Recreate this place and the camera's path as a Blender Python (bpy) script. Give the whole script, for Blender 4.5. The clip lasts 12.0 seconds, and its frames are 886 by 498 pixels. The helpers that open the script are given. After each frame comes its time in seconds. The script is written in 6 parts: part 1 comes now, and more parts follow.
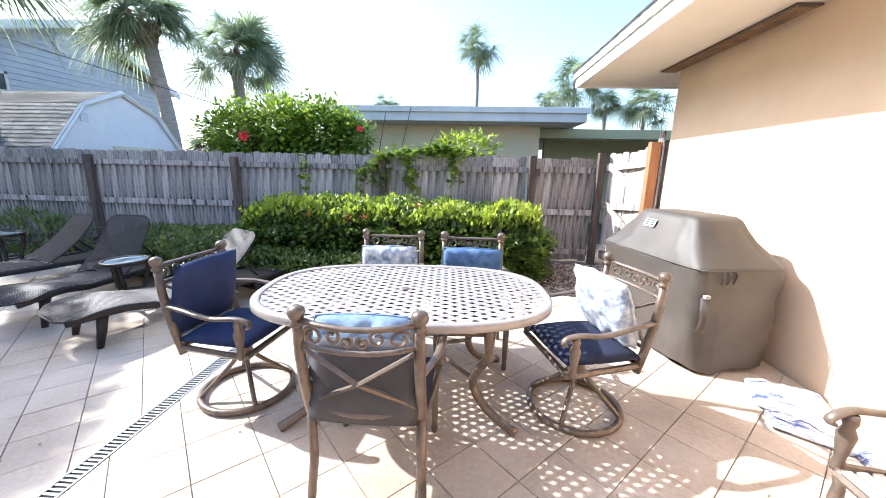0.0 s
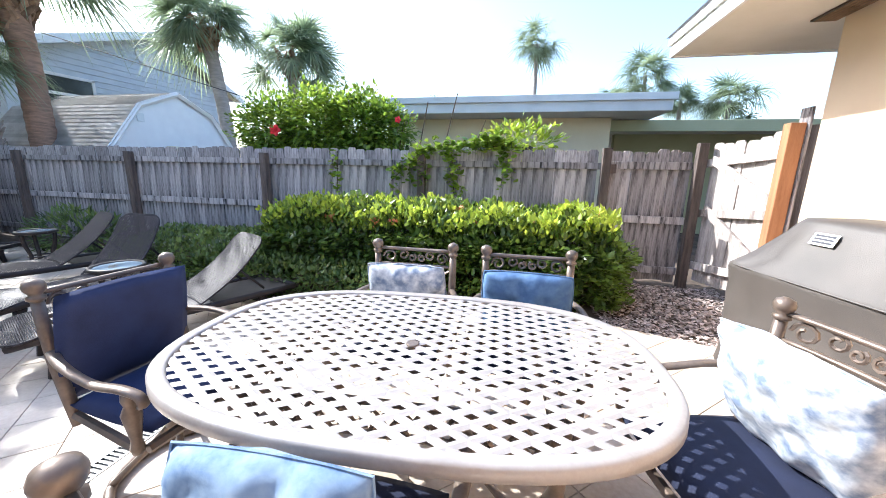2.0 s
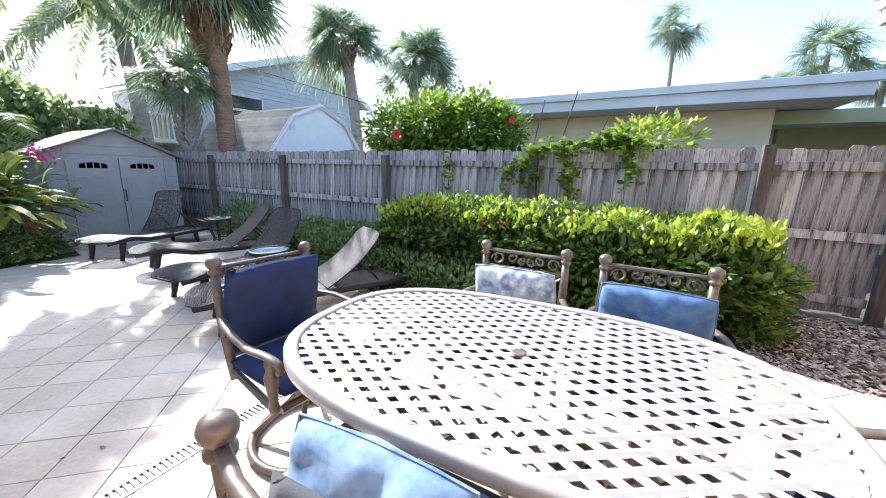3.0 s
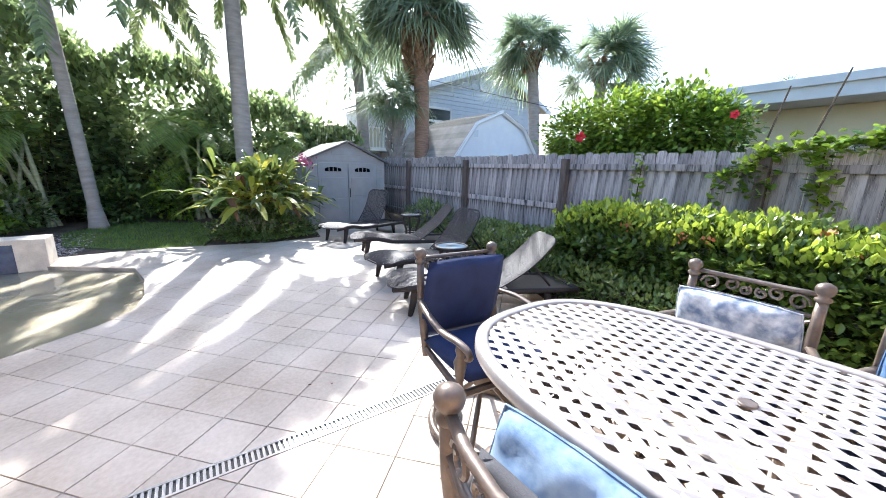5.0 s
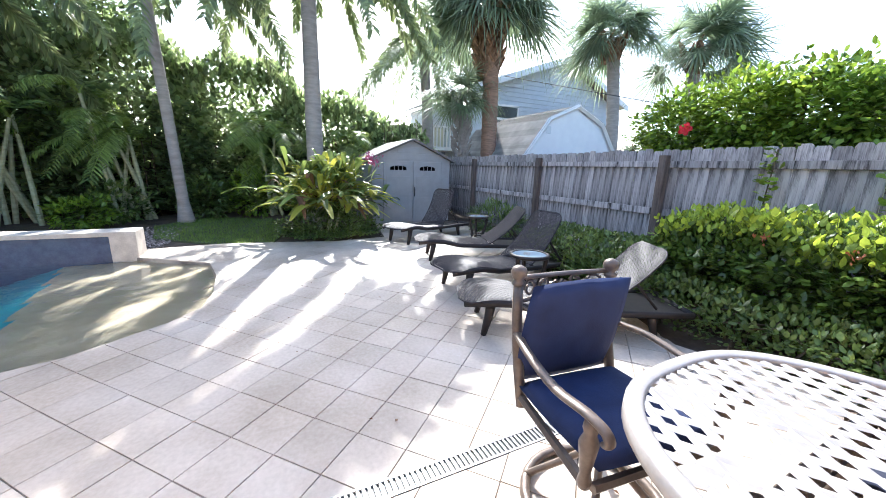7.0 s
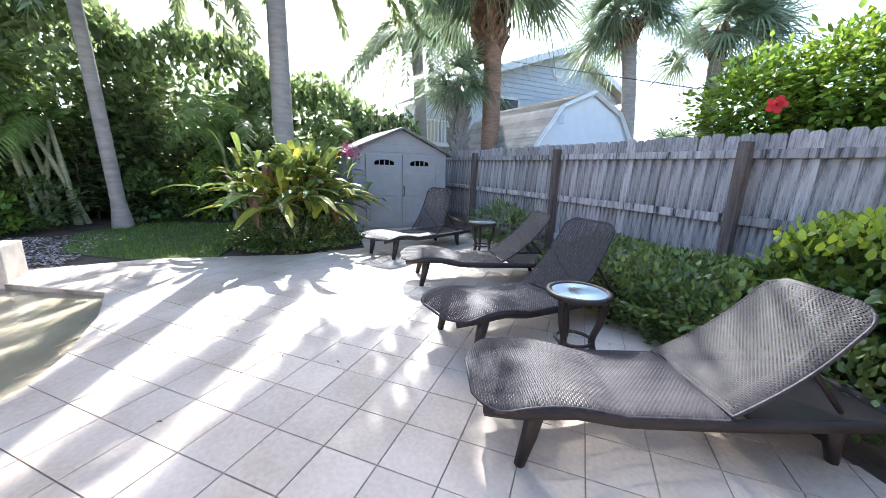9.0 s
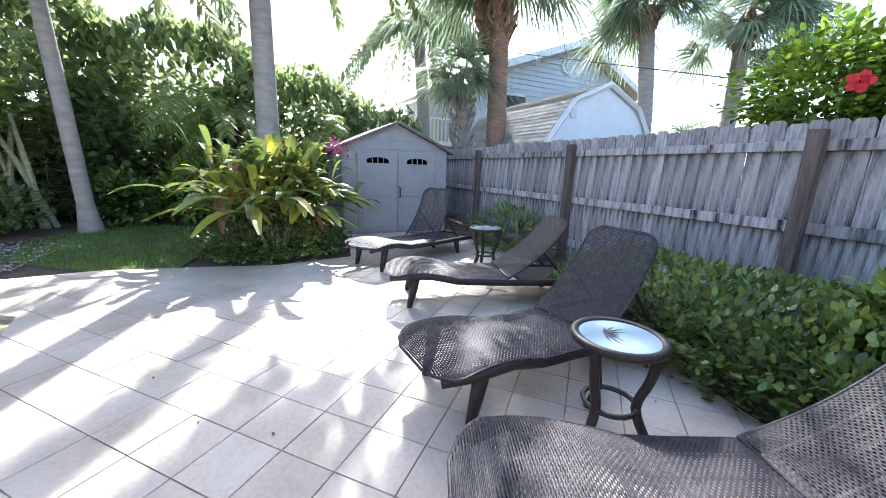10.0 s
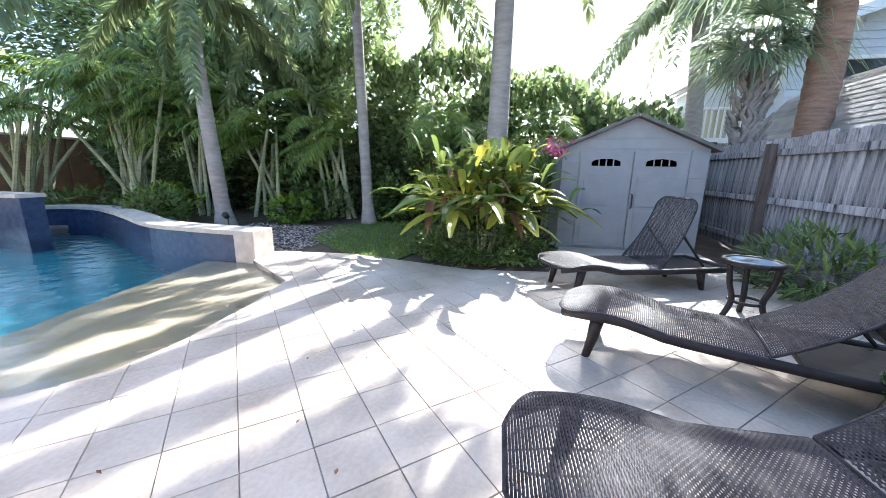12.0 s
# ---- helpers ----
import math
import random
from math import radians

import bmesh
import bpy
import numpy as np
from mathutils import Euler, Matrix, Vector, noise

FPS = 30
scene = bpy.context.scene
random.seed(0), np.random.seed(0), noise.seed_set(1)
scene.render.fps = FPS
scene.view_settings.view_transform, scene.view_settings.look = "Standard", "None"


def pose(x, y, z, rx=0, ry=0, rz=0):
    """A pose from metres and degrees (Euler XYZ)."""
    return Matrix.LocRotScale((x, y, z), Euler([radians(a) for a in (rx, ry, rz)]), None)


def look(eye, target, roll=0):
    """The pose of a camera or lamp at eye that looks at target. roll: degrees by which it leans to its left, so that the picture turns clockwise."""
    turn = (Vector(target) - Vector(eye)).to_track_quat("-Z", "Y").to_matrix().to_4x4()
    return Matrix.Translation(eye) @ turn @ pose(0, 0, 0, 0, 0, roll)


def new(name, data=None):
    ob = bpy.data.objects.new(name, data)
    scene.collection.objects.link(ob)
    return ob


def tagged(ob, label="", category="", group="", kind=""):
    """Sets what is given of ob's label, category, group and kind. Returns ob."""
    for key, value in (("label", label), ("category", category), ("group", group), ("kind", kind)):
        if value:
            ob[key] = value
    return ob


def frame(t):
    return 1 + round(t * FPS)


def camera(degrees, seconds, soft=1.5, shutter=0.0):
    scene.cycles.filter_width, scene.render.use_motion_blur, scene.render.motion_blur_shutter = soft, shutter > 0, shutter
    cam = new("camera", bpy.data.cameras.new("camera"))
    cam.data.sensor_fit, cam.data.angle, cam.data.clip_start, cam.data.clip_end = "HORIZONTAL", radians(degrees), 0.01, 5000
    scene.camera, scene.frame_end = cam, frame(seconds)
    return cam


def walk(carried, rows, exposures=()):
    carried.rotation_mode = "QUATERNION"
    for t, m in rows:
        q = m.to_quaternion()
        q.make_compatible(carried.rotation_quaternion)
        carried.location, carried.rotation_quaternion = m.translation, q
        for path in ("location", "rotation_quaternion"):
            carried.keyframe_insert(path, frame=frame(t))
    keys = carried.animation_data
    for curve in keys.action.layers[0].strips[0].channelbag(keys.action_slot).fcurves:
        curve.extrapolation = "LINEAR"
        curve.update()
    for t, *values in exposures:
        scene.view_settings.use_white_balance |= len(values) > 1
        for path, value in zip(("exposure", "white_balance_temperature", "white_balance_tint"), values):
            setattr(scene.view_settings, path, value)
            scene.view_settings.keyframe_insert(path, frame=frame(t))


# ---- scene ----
cam = camera(102.26, 12.0, soft=0.7)
ROWS = [
    (0.0, 0.035, 0.065, 1.451, 3.81, -12.78, -1.16),
    (0.5, 0.108, 0.316, 1.455, 0.11, -12.93, -1.14),
    (1.0, 0.117, 0.571, 1.405, -2.82, -12.81, -1.39),
    (1.5, 0.061, 0.825, 1.369, -0.37, -12.59, -1.17),
    (2.0, 0.036, 0.977, 1.352, 12.19, -12.39, -1.13),
    (2.5, 0.004, 1.017, 1.339, 22.13, -12.45, -1.18),
    (3.0, -0.008, 1.006, 1.346, 29.06, -12.49, -1.27),
    (3.5, -0.022, 0.981, 1.359, 36.15, -12.59, -1.28),
    (5.5, -0.099, 0.896, 1.347, 59.27, -12.48, -1.52),
    (6.0, -0.104, 0.893, 1.336, 61.76, -12.41, -1.50),
    (6.5, -0.245, 0.912, 1.311, 63.76, -12.57, -1.45),
    (7.0, -0.566, 0.997, 1.309, 64.59, -12.75, -1.60),
    (9.0, -1.836, 1.579, 1.221, 63.64, -12.82, -1.78),
    (9.5, -2.135, 1.790, 1.190, 63.77, -12.72, -1.80),
    (10.0, -2.402, 1.989, 1.177, 64.64, -12.66, -1.75),
    (10.5, -2.577, 2.201, 1.158, 68.60, -12.44, -1.63),
    (11.0, -2.719, 2.367, 1.140, 78.75, -12.45, -1.30),
    (11.5, -2.842, 2.464, 1.152, 90.38, -12.49, -1.28),
    (12.0, -2.907, 2.560, 1.136, 102.74, -12.39, -0.89),
]
walk(cam, [(t, pose(x, y, z, 90 + pitch, roll, yaw)) for t, x, y, z, yaw, pitch, roll in ROWS],
     [(0.0, 1.76, 5900, 8), (7.0, 1.88, 5900, 8), (10.5, 2.05, 5900, 8), (12.0, 2.12, 5900, 8)])

# ---- light ----
SUN_EL = radians(39.0)
SUN_TO = Vector((-0.966 * math.cos(SUN_EL), 0.26 * math.cos(SUN_EL), math.sin(SUN_EL))).normalized()
world = bpy.data.worlds.new("world")
scene.world = world
world.use_nodes = True
wn = world.node_tree.nodes
sky = wn.new("ShaderNodeTexSky")
sky.sky_type = "NISHITA"
sky.sun_disc = False
sky.sun_elevation = SUN_EL
sky.sun_rotation = math.atan2(SUN_TO.x, SUN_TO.y)
sky.dust_density = 2.0
world.node_tree.links.new(sky.outputs[0], wn["Background"].inputs[0])
wn["Background"].inputs[1].default_value = 0.15
sun_data = bpy.data.lights.new("sun", "SUN")
sun_data.energy = 3.6
sun_data.angle = radians(0.55)
sun_data.color = (1.0, 0.95, 0.88)
sun = new("sun", sun_data)
sun.matrix_world = look(SUN_TO * 60, (0, 0, 0))


# ---- materials ----
def mat(name, c1, c2=None, rough=0.6, metal=0.0, scale=6.0, stretch=(1, 1, 1), bump=0.15, fine=60.0, island=0.0,
        obj=0.0, spec=0.5, third=None, transl=0.0, coat=0.0, ends=(0.32, 0.68)):
    """Two-scale noise colour, fine bump, optional per-piece variation and leaf translucency."""
    m = bpy.data.materials.new(name)
    m.use_nodes = True
    nt = m.node_tree
    n, l = nt.nodes, nt.links
    b = n["Principled BSDF"]
    b.inputs["Roughness"].default_value = rough
    b.inputs["Metallic"].default_value = metal
    b.inputs["Specular IOR Level"].default_value = spec
    b.inputs["Coat Weight"].default_value = coat
    tc = n.new("ShaderNodeTexCoord")
    mp = n.new("ShaderNodeMapping")
    mp.inputs["Scale"].default_value = stretch
    l.new(tc.outputs["Object"], mp.inputs[0])
    n1 = n.new("ShaderNodeTexNoise")
    n1.inputs["Scale"].default_value = scale
    n1.inputs["Detail"].default_value = 5
    l.new(mp.outputs[0], n1.inputs["Vector"])
    n2 = n.new("ShaderNodeTexNoise")
    n2.inputs["Scale"].default_value = fine
    n2.inputs["Detail"].default_value = 3
    l.new(mp.outputs[0], n2.inputs["Vector"])
    ramp = n.new("ShaderNodeValToRGB")
    c2 = c2 or tuple(v * 0.75 for v in c1)
    ramp.color_ramp.elements[0].position, ramp.color_ramp.elements[1].position = ends
    ramp.color_ramp.elements[0].color = (*c2, 1)
    ramp.color_ramp.elements[1].color = (*c1, 1)
    if third:
        e = ramp.color_ramp.elements.new(0.8)
        e.color = (*third, 1)
    mixn = n.new("ShaderNodeMath")
    mixn.operation = "MULTIPLY_ADD"
    mixn.inputs[1].default_value = 0.35
    l.new(n2.outputs["Fac"], mixn.inputs[0])
    sub = n.new("ShaderNodeMath")
    sub.operation = "SUBTRACT"
    sub.inputs[1].default_value = 0.175
    l.new(n1.outputs["Fac"], sub.inputs[0])
    l.new(sub.outputs[0], mixn.inputs[2])
    l.new(mixn.outputs[0], ramp.inputs[0])
    col = ramp.outputs[0]
    for amount, node, sock in ((island, "ShaderNodeNewGeometry", "Random Per Island"), (obj, "ShaderNodeObjectInfo", "Random")):
        if amount:
            g = n.new(node)
            mr = n.new("ShaderNodeMapRange")
            mr.inputs["To Min"].default_value, mr.inputs["To Max"].default_value = 1 - amount, 1 + amount
            l.new(g.outputs[sock], mr.inputs["Value"])
            hsv = n.new("ShaderNodeHueSaturation")
            l.new(col, hsv.inputs["Color"])
            l.new(mr.outputs[0], hsv.inputs["Value"])
            col = hsv.outputs[0]
    l.new(col, b.inputs["Base Color"])
    if bump:
        bp = n.new("ShaderNodeBump")
        bp.inputs["Strength"].default_value = bump
        bp.inputs["Distance"].default_value = 0.01
        l.new(mixn.outputs[0], bp.inputs["Height"])
        l.new(bp.outputs[0], b.inputs["Normal"])
    if transl:
        t = n.new("ShaderNodeBsdfTranslucent")
        br = n.new("ShaderNodeHueSaturation")
        br.inputs["Hue"].default_value = 0.48
        br.inputs["Value"].default_value = 1.7
        l.new(col, br.inputs["Color"])
        l.new(br.outputs[0], t.inputs["Color"])
        mx = n.new("ShaderNodeMixShader")
        mx.inputs[0].default_value = transl
        l.new(b.outputs[0], mx.inputs[1])
        l.new(t.outputs[0], mx.inputs[2])
        l.new(mx.outputs[0], n["Material Output"].inputs["Surface"])
    return m


M_TILE = mat("patio_tile", (0.58, 0.487, 0.402), (0.39, 0.31, 0.235), 0.55, scale=1.6, fine=40, bump=0.16, obj=0.07, third=(0.64, 0.56, 0.50))
M_TILEFAR = mat("patio_tile_outer", (0.58, 0.487, 0.402), (0.39, 0.31, 0.235), 0.55, scale=1.6, fine=40, bump=0.16, island=0.07, third=(0.64, 0.56, 0.50))
M_GROUT = mat("grout", (0.46, 0.40, 0.34), (0.17, 0.145, 0.12), 0.9, scale=3.5, fine=20)
M_SOIL = mat("soil", (0.12, 0.085, 0.06), (0.05, 0.035, 0.025), 0.95, scale=3, fine=35, bump=0.8)
M_GRAVEL = mat("gravel_chip", (0.54, 0.47, 0.43), (0.22, 0.155, 0.13), 0.9, island=0.6, scale=20)
M_GRASSGROUND = mat("lawn_ground", (0.10, 0.13, 0.05), (0.08, 0.08, 0.04), 0.95, scale=1.2, fine=30, bump=0.6)
M_GRASS = mat("grass_blade", (0.16, 0.24, 0.05), (0.10, 0.17, 0.03), 0.6, island=0.35, transl=0.35, bump=0)
M_STUCCO = mat("stucco", (0.74, 0.57, 0.40), (0.70, 0.53, 0.37), 0.85, scale=3, fine=160, bump=0.25)
M_WHITE = mat("white_paint", (0.83, 0.82, 0.80), (0.76, 0.75, 0.73), 0.5, scale=3, bump=0.05)
M_SOFFIT = mat("soffit_paint", (0.80, 0.74, 0.66), (0.76, 0.70, 0.61), 0.7, scale=4, bump=0.1)
M_SHINGLE = mat("shingle", (0.34, 0.33, 0.33), (0.22, 0.22, 0.23), 0.9, scale=4, fine=90, bump=0.4, obj=0.18, island=0.15)
M_VENT = mat("vent_bronze", (0.10, 0.075, 0.055), None, 0.5, scale=12)
M_FENCE = mat("weathered_board", (0.40, 0.37, 0.37), (0.035, 0.029, 0.03), 0.88, scale=5, stretch=(5, 5, 0.4), fine=34, bump=1.0, ends=(0.30, 0.53), obj=0.30, third=(0.58, 0.54, 0.53))
# fence wood made paler: the sun on the open gate leaf is in the colour
M_GATE = mat("sunlit_gate_board", (0.60, 0.54, 0.50), (0.24, 0.20, 0.18), 0.88, scale=4, stretch=(5, 5, 0.45), fine=30, bump=0.8, obj=0.2, third=(0.68, 0.63, 0.60))
M_POST = mat("weathered_post", (0.16, 0.125, 0.108), (0.07, 0.052, 0.045), 0.85, scale=7, stretch=(3, 3, 0.35), fine=50, bump=0.6, obj=0.2)
M_REDWOOD = mat("fresh_stained_post", (0.40, 0.19, 0.09), (0.28, 0.12, 0.055), 0.75, scale=7, stretch=(3, 3, 0.35), bump=0.4)
M_SHED = mat("resin_shed", (0.31, 0.305, 0.30), (0.27, 0.265, 0.26), 0.6, scale=5, fine=80, bump=0.1)
M_SHEDROOF = mat("shed_roof", (0.16, 0.14, 0.13), (0.10, 0.09, 0.08), 0.8, scale=5)
M_DARK = mat("dark_plastic", (0.03, 0.03, 0.03), None, 0.45, scale=10)
M_GLASSDARK = mat("dark_pane", (0.03, 0.035, 0.04), None, 0.12, scale=3, bump=0)
# one metal in two tones: shaded frames darker, lit upward faces lighter
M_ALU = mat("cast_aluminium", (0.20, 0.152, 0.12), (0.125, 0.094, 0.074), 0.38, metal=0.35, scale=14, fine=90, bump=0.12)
M_ALULIT = mat("cast_aluminium_lit", (0.40, 0.365, 0.34), (0.33, 0.295, 0.27), 0.34, metal=0.2, scale=9, fine=90, bump=0.1)
M_NAVY = mat("navy_sling", (0.018, 0.032, 0.105), (0.011, 0.020, 0.07), 0.8, scale=10, fine=220, bump=0.3)
M_SEAT = mat("navy_seat", (0.012, 0.018, 0.05), (0.008, 0.012, 0.035), 0.85, scale=10, fine=220, bump=0.3)
M_GREYBACK = mat("grey_cushion", (0.075, 0.075, 0.085), None, 0.9, scale=8, fine=200, bump=0.3)
M_PILLOW = mat("patterned_pillow", (0.66, 0.69, 0.72), (0.16, 0.21, 0.31), 0.85, scale=17, fine=40, bump=0.3)
M_PILLOWBLUE = mat("blue_pillow", (0.12, 0.22, 0.38), (0.05, 0.11, 0.24), 0.85, scale=9, fine=40, bump=0.3, third=(0.40, 0.50, 0.60))
M_PILLOWPALE = mat("pale_pillow", (0.27, 0.36, 0.47), (0.08, 0.15, 0.28), 0.85, scale=9, fine=40, bump=0.3)
M_COVER = mat("grill_cover", (0.088, 0.074, 0.064), (0.058, 0.049, 0.043), 0.55, scale=3.0, fine=260, bump=0.3)
M_RATTAN = None
M_BROWNFRAME = mat("brown_frame", (0.030, 0.022, 0.020), (0.018, 0.013, 0.012), 0.5, spec=0.35, scale=12, bump=0.15)
M_COPING = mat("coping_stone", (0.62, 0.55, 0.47), (0.45, 0.39, 0.33), 0.75, scale=8, fine=60, bump=0.4)
M_POOLTILE = mat("pool_tile", (0.06, 0.09, 0.17), (0.035, 0.055, 0.11), 0.25, scale=12, obj=0.3, island=0.3)
M_BEACH = mat("pebble_finish", (0.47, 0.37, 0.26), (0.36, 0.28, 0.19), 0.7, scale=4, fine=120, bump=0.3)
M_POOLBLUE = mat("pool_plaster", (0.03, 0.34, 0.43), (0.02, 0.27, 0.36), 0.6, scale=2, bump=0.1)
M_TRUNK = mat("palm_trunk", (0.36, 0.32, 0.29), (0.25, 0.22, 0.20), 0.9, scale=4, stretch=(1, 1, 4), fine=30, bump=0.5)
M_TRUNKBROWN = mat("palm_trunk_brown", (0.33, 0.20, 0.14), (0.19, 0.12, 0.085), 0.9, scale=5, stretch=(1, 1, 5), fine=30, bump=0.7)
M_BOOT = mat("palm_boot", (0.34, 0.21, 0.13), (0.16, 0.095, 0.06), 0.9, scale=8, bump=0.5, island=0.4)
M_FAN = mat("fan_frond", (0.20, 0.26, 0.155), (0.12, 0.165, 0.095), 0.38, island=0.4, transl=0.4, bump=0, scale=1.0)
M_FEATHER = mat("feather_frond", (0.20, 0.25, 0.11), (0.13, 0.17, 0.075), 0.45, island=0.4, transl=0.4, bump=0, scale=1.0)
M_ARECA = mat("areca_frond", (0.22, 0.30, 0.075), (0.13, 0.20, 0.05), 0.42, island=0.4, transl=0.4, bump=0, scale=1.0)
M_CANE = mat("palm_cane", (0.42, 0.42, 0.27), (0.27, 0.28, 0.16), 0.6, scale=4, stretch=(1, 1, 5), bump=0.2)
M_HEDGE = mat("hedge_leaf", (0.15, 0.225, 0.04), (0.06, 0.105, 0.02), 0.30, island=0.6, transl=0.3, bump=0, scale=1.5)
# dark foliage with its colour lifted to stand for haze and glare
M_HEDGEHAZE = mat("hazed_hedge_leaf", (0.21, 0.275, 0.12), (0.115, 0.17, 0.07), 0.36, island=0.55, transl=0.58, bump=0, scale=1.5)
M_LOWPLANT = mat("low_plant_leaf", (0.15, 0.21, 0.055), (0.075, 0.12, 0.03), 0.36, island=0.5, transl=0.25, bump=0, scale=1.5)
M_HIB = mat("hibiscus_leaf", (0.21, 0.31, 0.035), (0.09, 0.17, 0.022), 0.38, island=0.55, transl=0.36, bump=0, scale=1.5)
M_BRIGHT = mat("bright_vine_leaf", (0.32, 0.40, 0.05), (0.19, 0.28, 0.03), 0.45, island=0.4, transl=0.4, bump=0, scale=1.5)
M_GINGER = mat("ginger_leaf", (0.16, 0.22, 0.055), (0.09, 0.135, 0.035), 0.28, island=0.5, transl=0.35, bump=0, scale=2)
M_GINGERY = mat("yellow_ginger_leaf", (0.42, 0.40, 0.06), (0.22, 0.26, 0.04), 0.35, island=0.3, transl=0.4, bump=0, scale=2)
M_DRY = mat("dry_leaf", (0.26, 0.13, 0.07), (0.16, 0.08, 0.04), 0.8, island=0.4, scale=4)
M_STEM = mat("stem_bark", (0.16, 0.12, 0.08), (0.09, 0.065, 0.045), 0.9, scale=8)
M_RED = mat("red_petal", (0.65, 0.02, 0.02), (0.5, 0.015, 0.02), 0.6, scale=5, transl=0.2, bump=0)
M_ORANGE = mat("orange_petal", (0.62, 0.22, 0.10), None, 0.6, scale=5, bump=0)
M_PINK = mat("pink_petal", (0.50, 0.12, 0.22), None, 0.6, scale=5, bump=0)
M_CREAM = mat("cream_wall", (0.66, 0.62, 0.46), (0.60, 0.56, 0.41), 0.85, scale=2, fine=90, bump=0.15)
M_GREENWALL = mat("green_wall", (0.36, 0.38, 0.24), (0.31, 0.33, 0.20), 0.85, scale=2, fine=90, bump=0.15)
M_FASCIA = mat("fascia_paint", (0.58, 0.62, 0.64), (0.50, 0.54, 0.56), 0.6, scale=3, bump=0.05)
M_ROOFWHITE = mat("flat_roof", (0.60, 0.62, 0.60), (0.50, 0.52, 0.50), 0.8, scale=3)
M_BARN = mat("barn_panel", (0.72, 0.73, 0.74), (0.66, 0.67, 0.69), 0.6, scale=3, bump=0.05)
M_BARNROOF = mat("barn_shingle", (0.56, 0.55, 0.54), (0.38, 0.37, 0.36), 0.9, scale=3, fine=50, bump=0.4, obj=0.2)
M_SIDING = mat("grey_siding", (0.58, 0.62, 0.66), (0.52, 0.56, 0.60), 0.7, scale=3, bump=0.05)
M_CHROME = mat("steel_grate", (0.40, 0.39, 0.38), (0.27, 0.265, 0.26), 0.35, metal=0.6, scale=20)
M_BLUEMAT = mat("striped_fabric", (0.60, 0.62, 0.70), (0.06, 0.08, 0.20), 0.9, ends=(0.37, 0.47), scale=3, stretch=(1, 7, 1), fine=60, bump=0.3)
M_ROCK = mat("garden_rock", (0.36, 0.31, 0.27), (0.22, 0.18, 0.16), 0.9, scale=9, bump=0.6)
M_BROWNWALL = mat("brown_fence_wall", (0.25, 0.15, 0.09), (0.19, 0.11, 0.065), 0.85, scale=3, bump=0.2)


def weave_material():
    """Woven resin strands: fine over-and-under relief in two directions."""
    m = mat("woven_resin", (0.056, 0.046, 0.051), (0.017, 0.013, 0.016), 0.54, spec=0.27, scale=30, fine=110, bump=0)
    n, l = m.node_tree.nodes, m.node_tree.links
    tc = n.new("ShaderNodeTexCoord")
    hs = []
    for axis, sc in (("X", 16.0), ("Y", 20.0)):
        w = n.new("ShaderNodeTexWave")
        w.bands_direction = axis
        w.inputs["Scale"].default_value = sc
        w.inputs["Distortion"].default_value = 0.4
        l.new(tc.outputs["Object"], w.inputs["Vector"])
        hs.append(w.outputs["Fac"])
    mul = n.new("ShaderNodeMath")
    mul.operation = "MULTIPLY"
    l.new(hs[0], mul.inputs[0])
    l.new(hs[1], mul.inputs[1])
    bp = n.new("ShaderNodeBump")
    bp.inputs["Strength"].default_value = 0.12
    bp.inputs["Distance"].default_value = 0.012
    l.new(mul.outputs[0], bp.inputs["Height"])
    l.new(bp.outputs[0], n["Principled BSDF"].inputs["Normal"])
    return m


M_RATTAN = weave_material()


def water_material():
    m = bpy.data.materials.new("pool_water")
    m.use_nodes = True
    n, l = m.node_tree.nodes, m.node_tree.links
    b = n["Principled BSDF"]
    b.inputs["Base Color"].default_value = (0.85, 0.97, 0.97, 1)
    b.inputs["Roughness"].default_value = 0.02
    b.inputs["IOR"].default_value = 1.33
    b.inputs["Transmission Weight"].default_value = 1.0
    nz = n.new("ShaderNodeTexNoise")
    nz.inputs["Scale"].default_value = 5.0
    nz.inputs["Detail"].default_value = 3
    tc = n.new("ShaderNodeTexCoord")
    l.new(tc.outputs["Object"], nz.inputs["Vector"])
    bp = n.new("ShaderNodeBump")
    bp.inputs["Strength"].default_value = 0.35
    bp.inputs["Distance"].default_value = 0.05
    l.new(nz.outputs["Fac"], bp.inputs["Height"])
    l.new(bp.outputs[0], b.inputs["Normal"])
    return m


M_WATER = water_material()


# ---- mesh helpers ----
def finish(name, bm, material, parent=None, label="", smooth=False):
    me = bpy.data.meshes.new(name)
    bm.to_mesh(me)
    bm.free()
    me.materials.append(material)
    if smooth:
        me.polygons.foreach_set("use_smooth", [True] * len(me.polygons))
    ob = new(name, me)
    if parent:
        ob.parent = parent
    if label:
        ob["label"] = label
    return ob


def part(name, bm, material, parent, label="", smooth=False):
    return finish(name, bm, material, parent, label, smooth)


def raw(name, verts, faces, material, parent=None, label="", smooth=False):
    me = bpy.data.meshes.new(name)
    me.from_pydata(verts, [], faces)
    me.materials.append(material)
    if smooth:
        me.polygons.foreach_set("use_smooth", [True] * len(me.polygons))
    ob = new(name, me)
    if parent:
        ob.parent = parent
    if label:
        ob["label"] = label
    return ob


def thing(name, m, label, category, group=""):
    ob = new(name)
    ob.empty_display_size = 0.2
    ob.matrix_basis = m
    return tagged(ob, label, category, group)


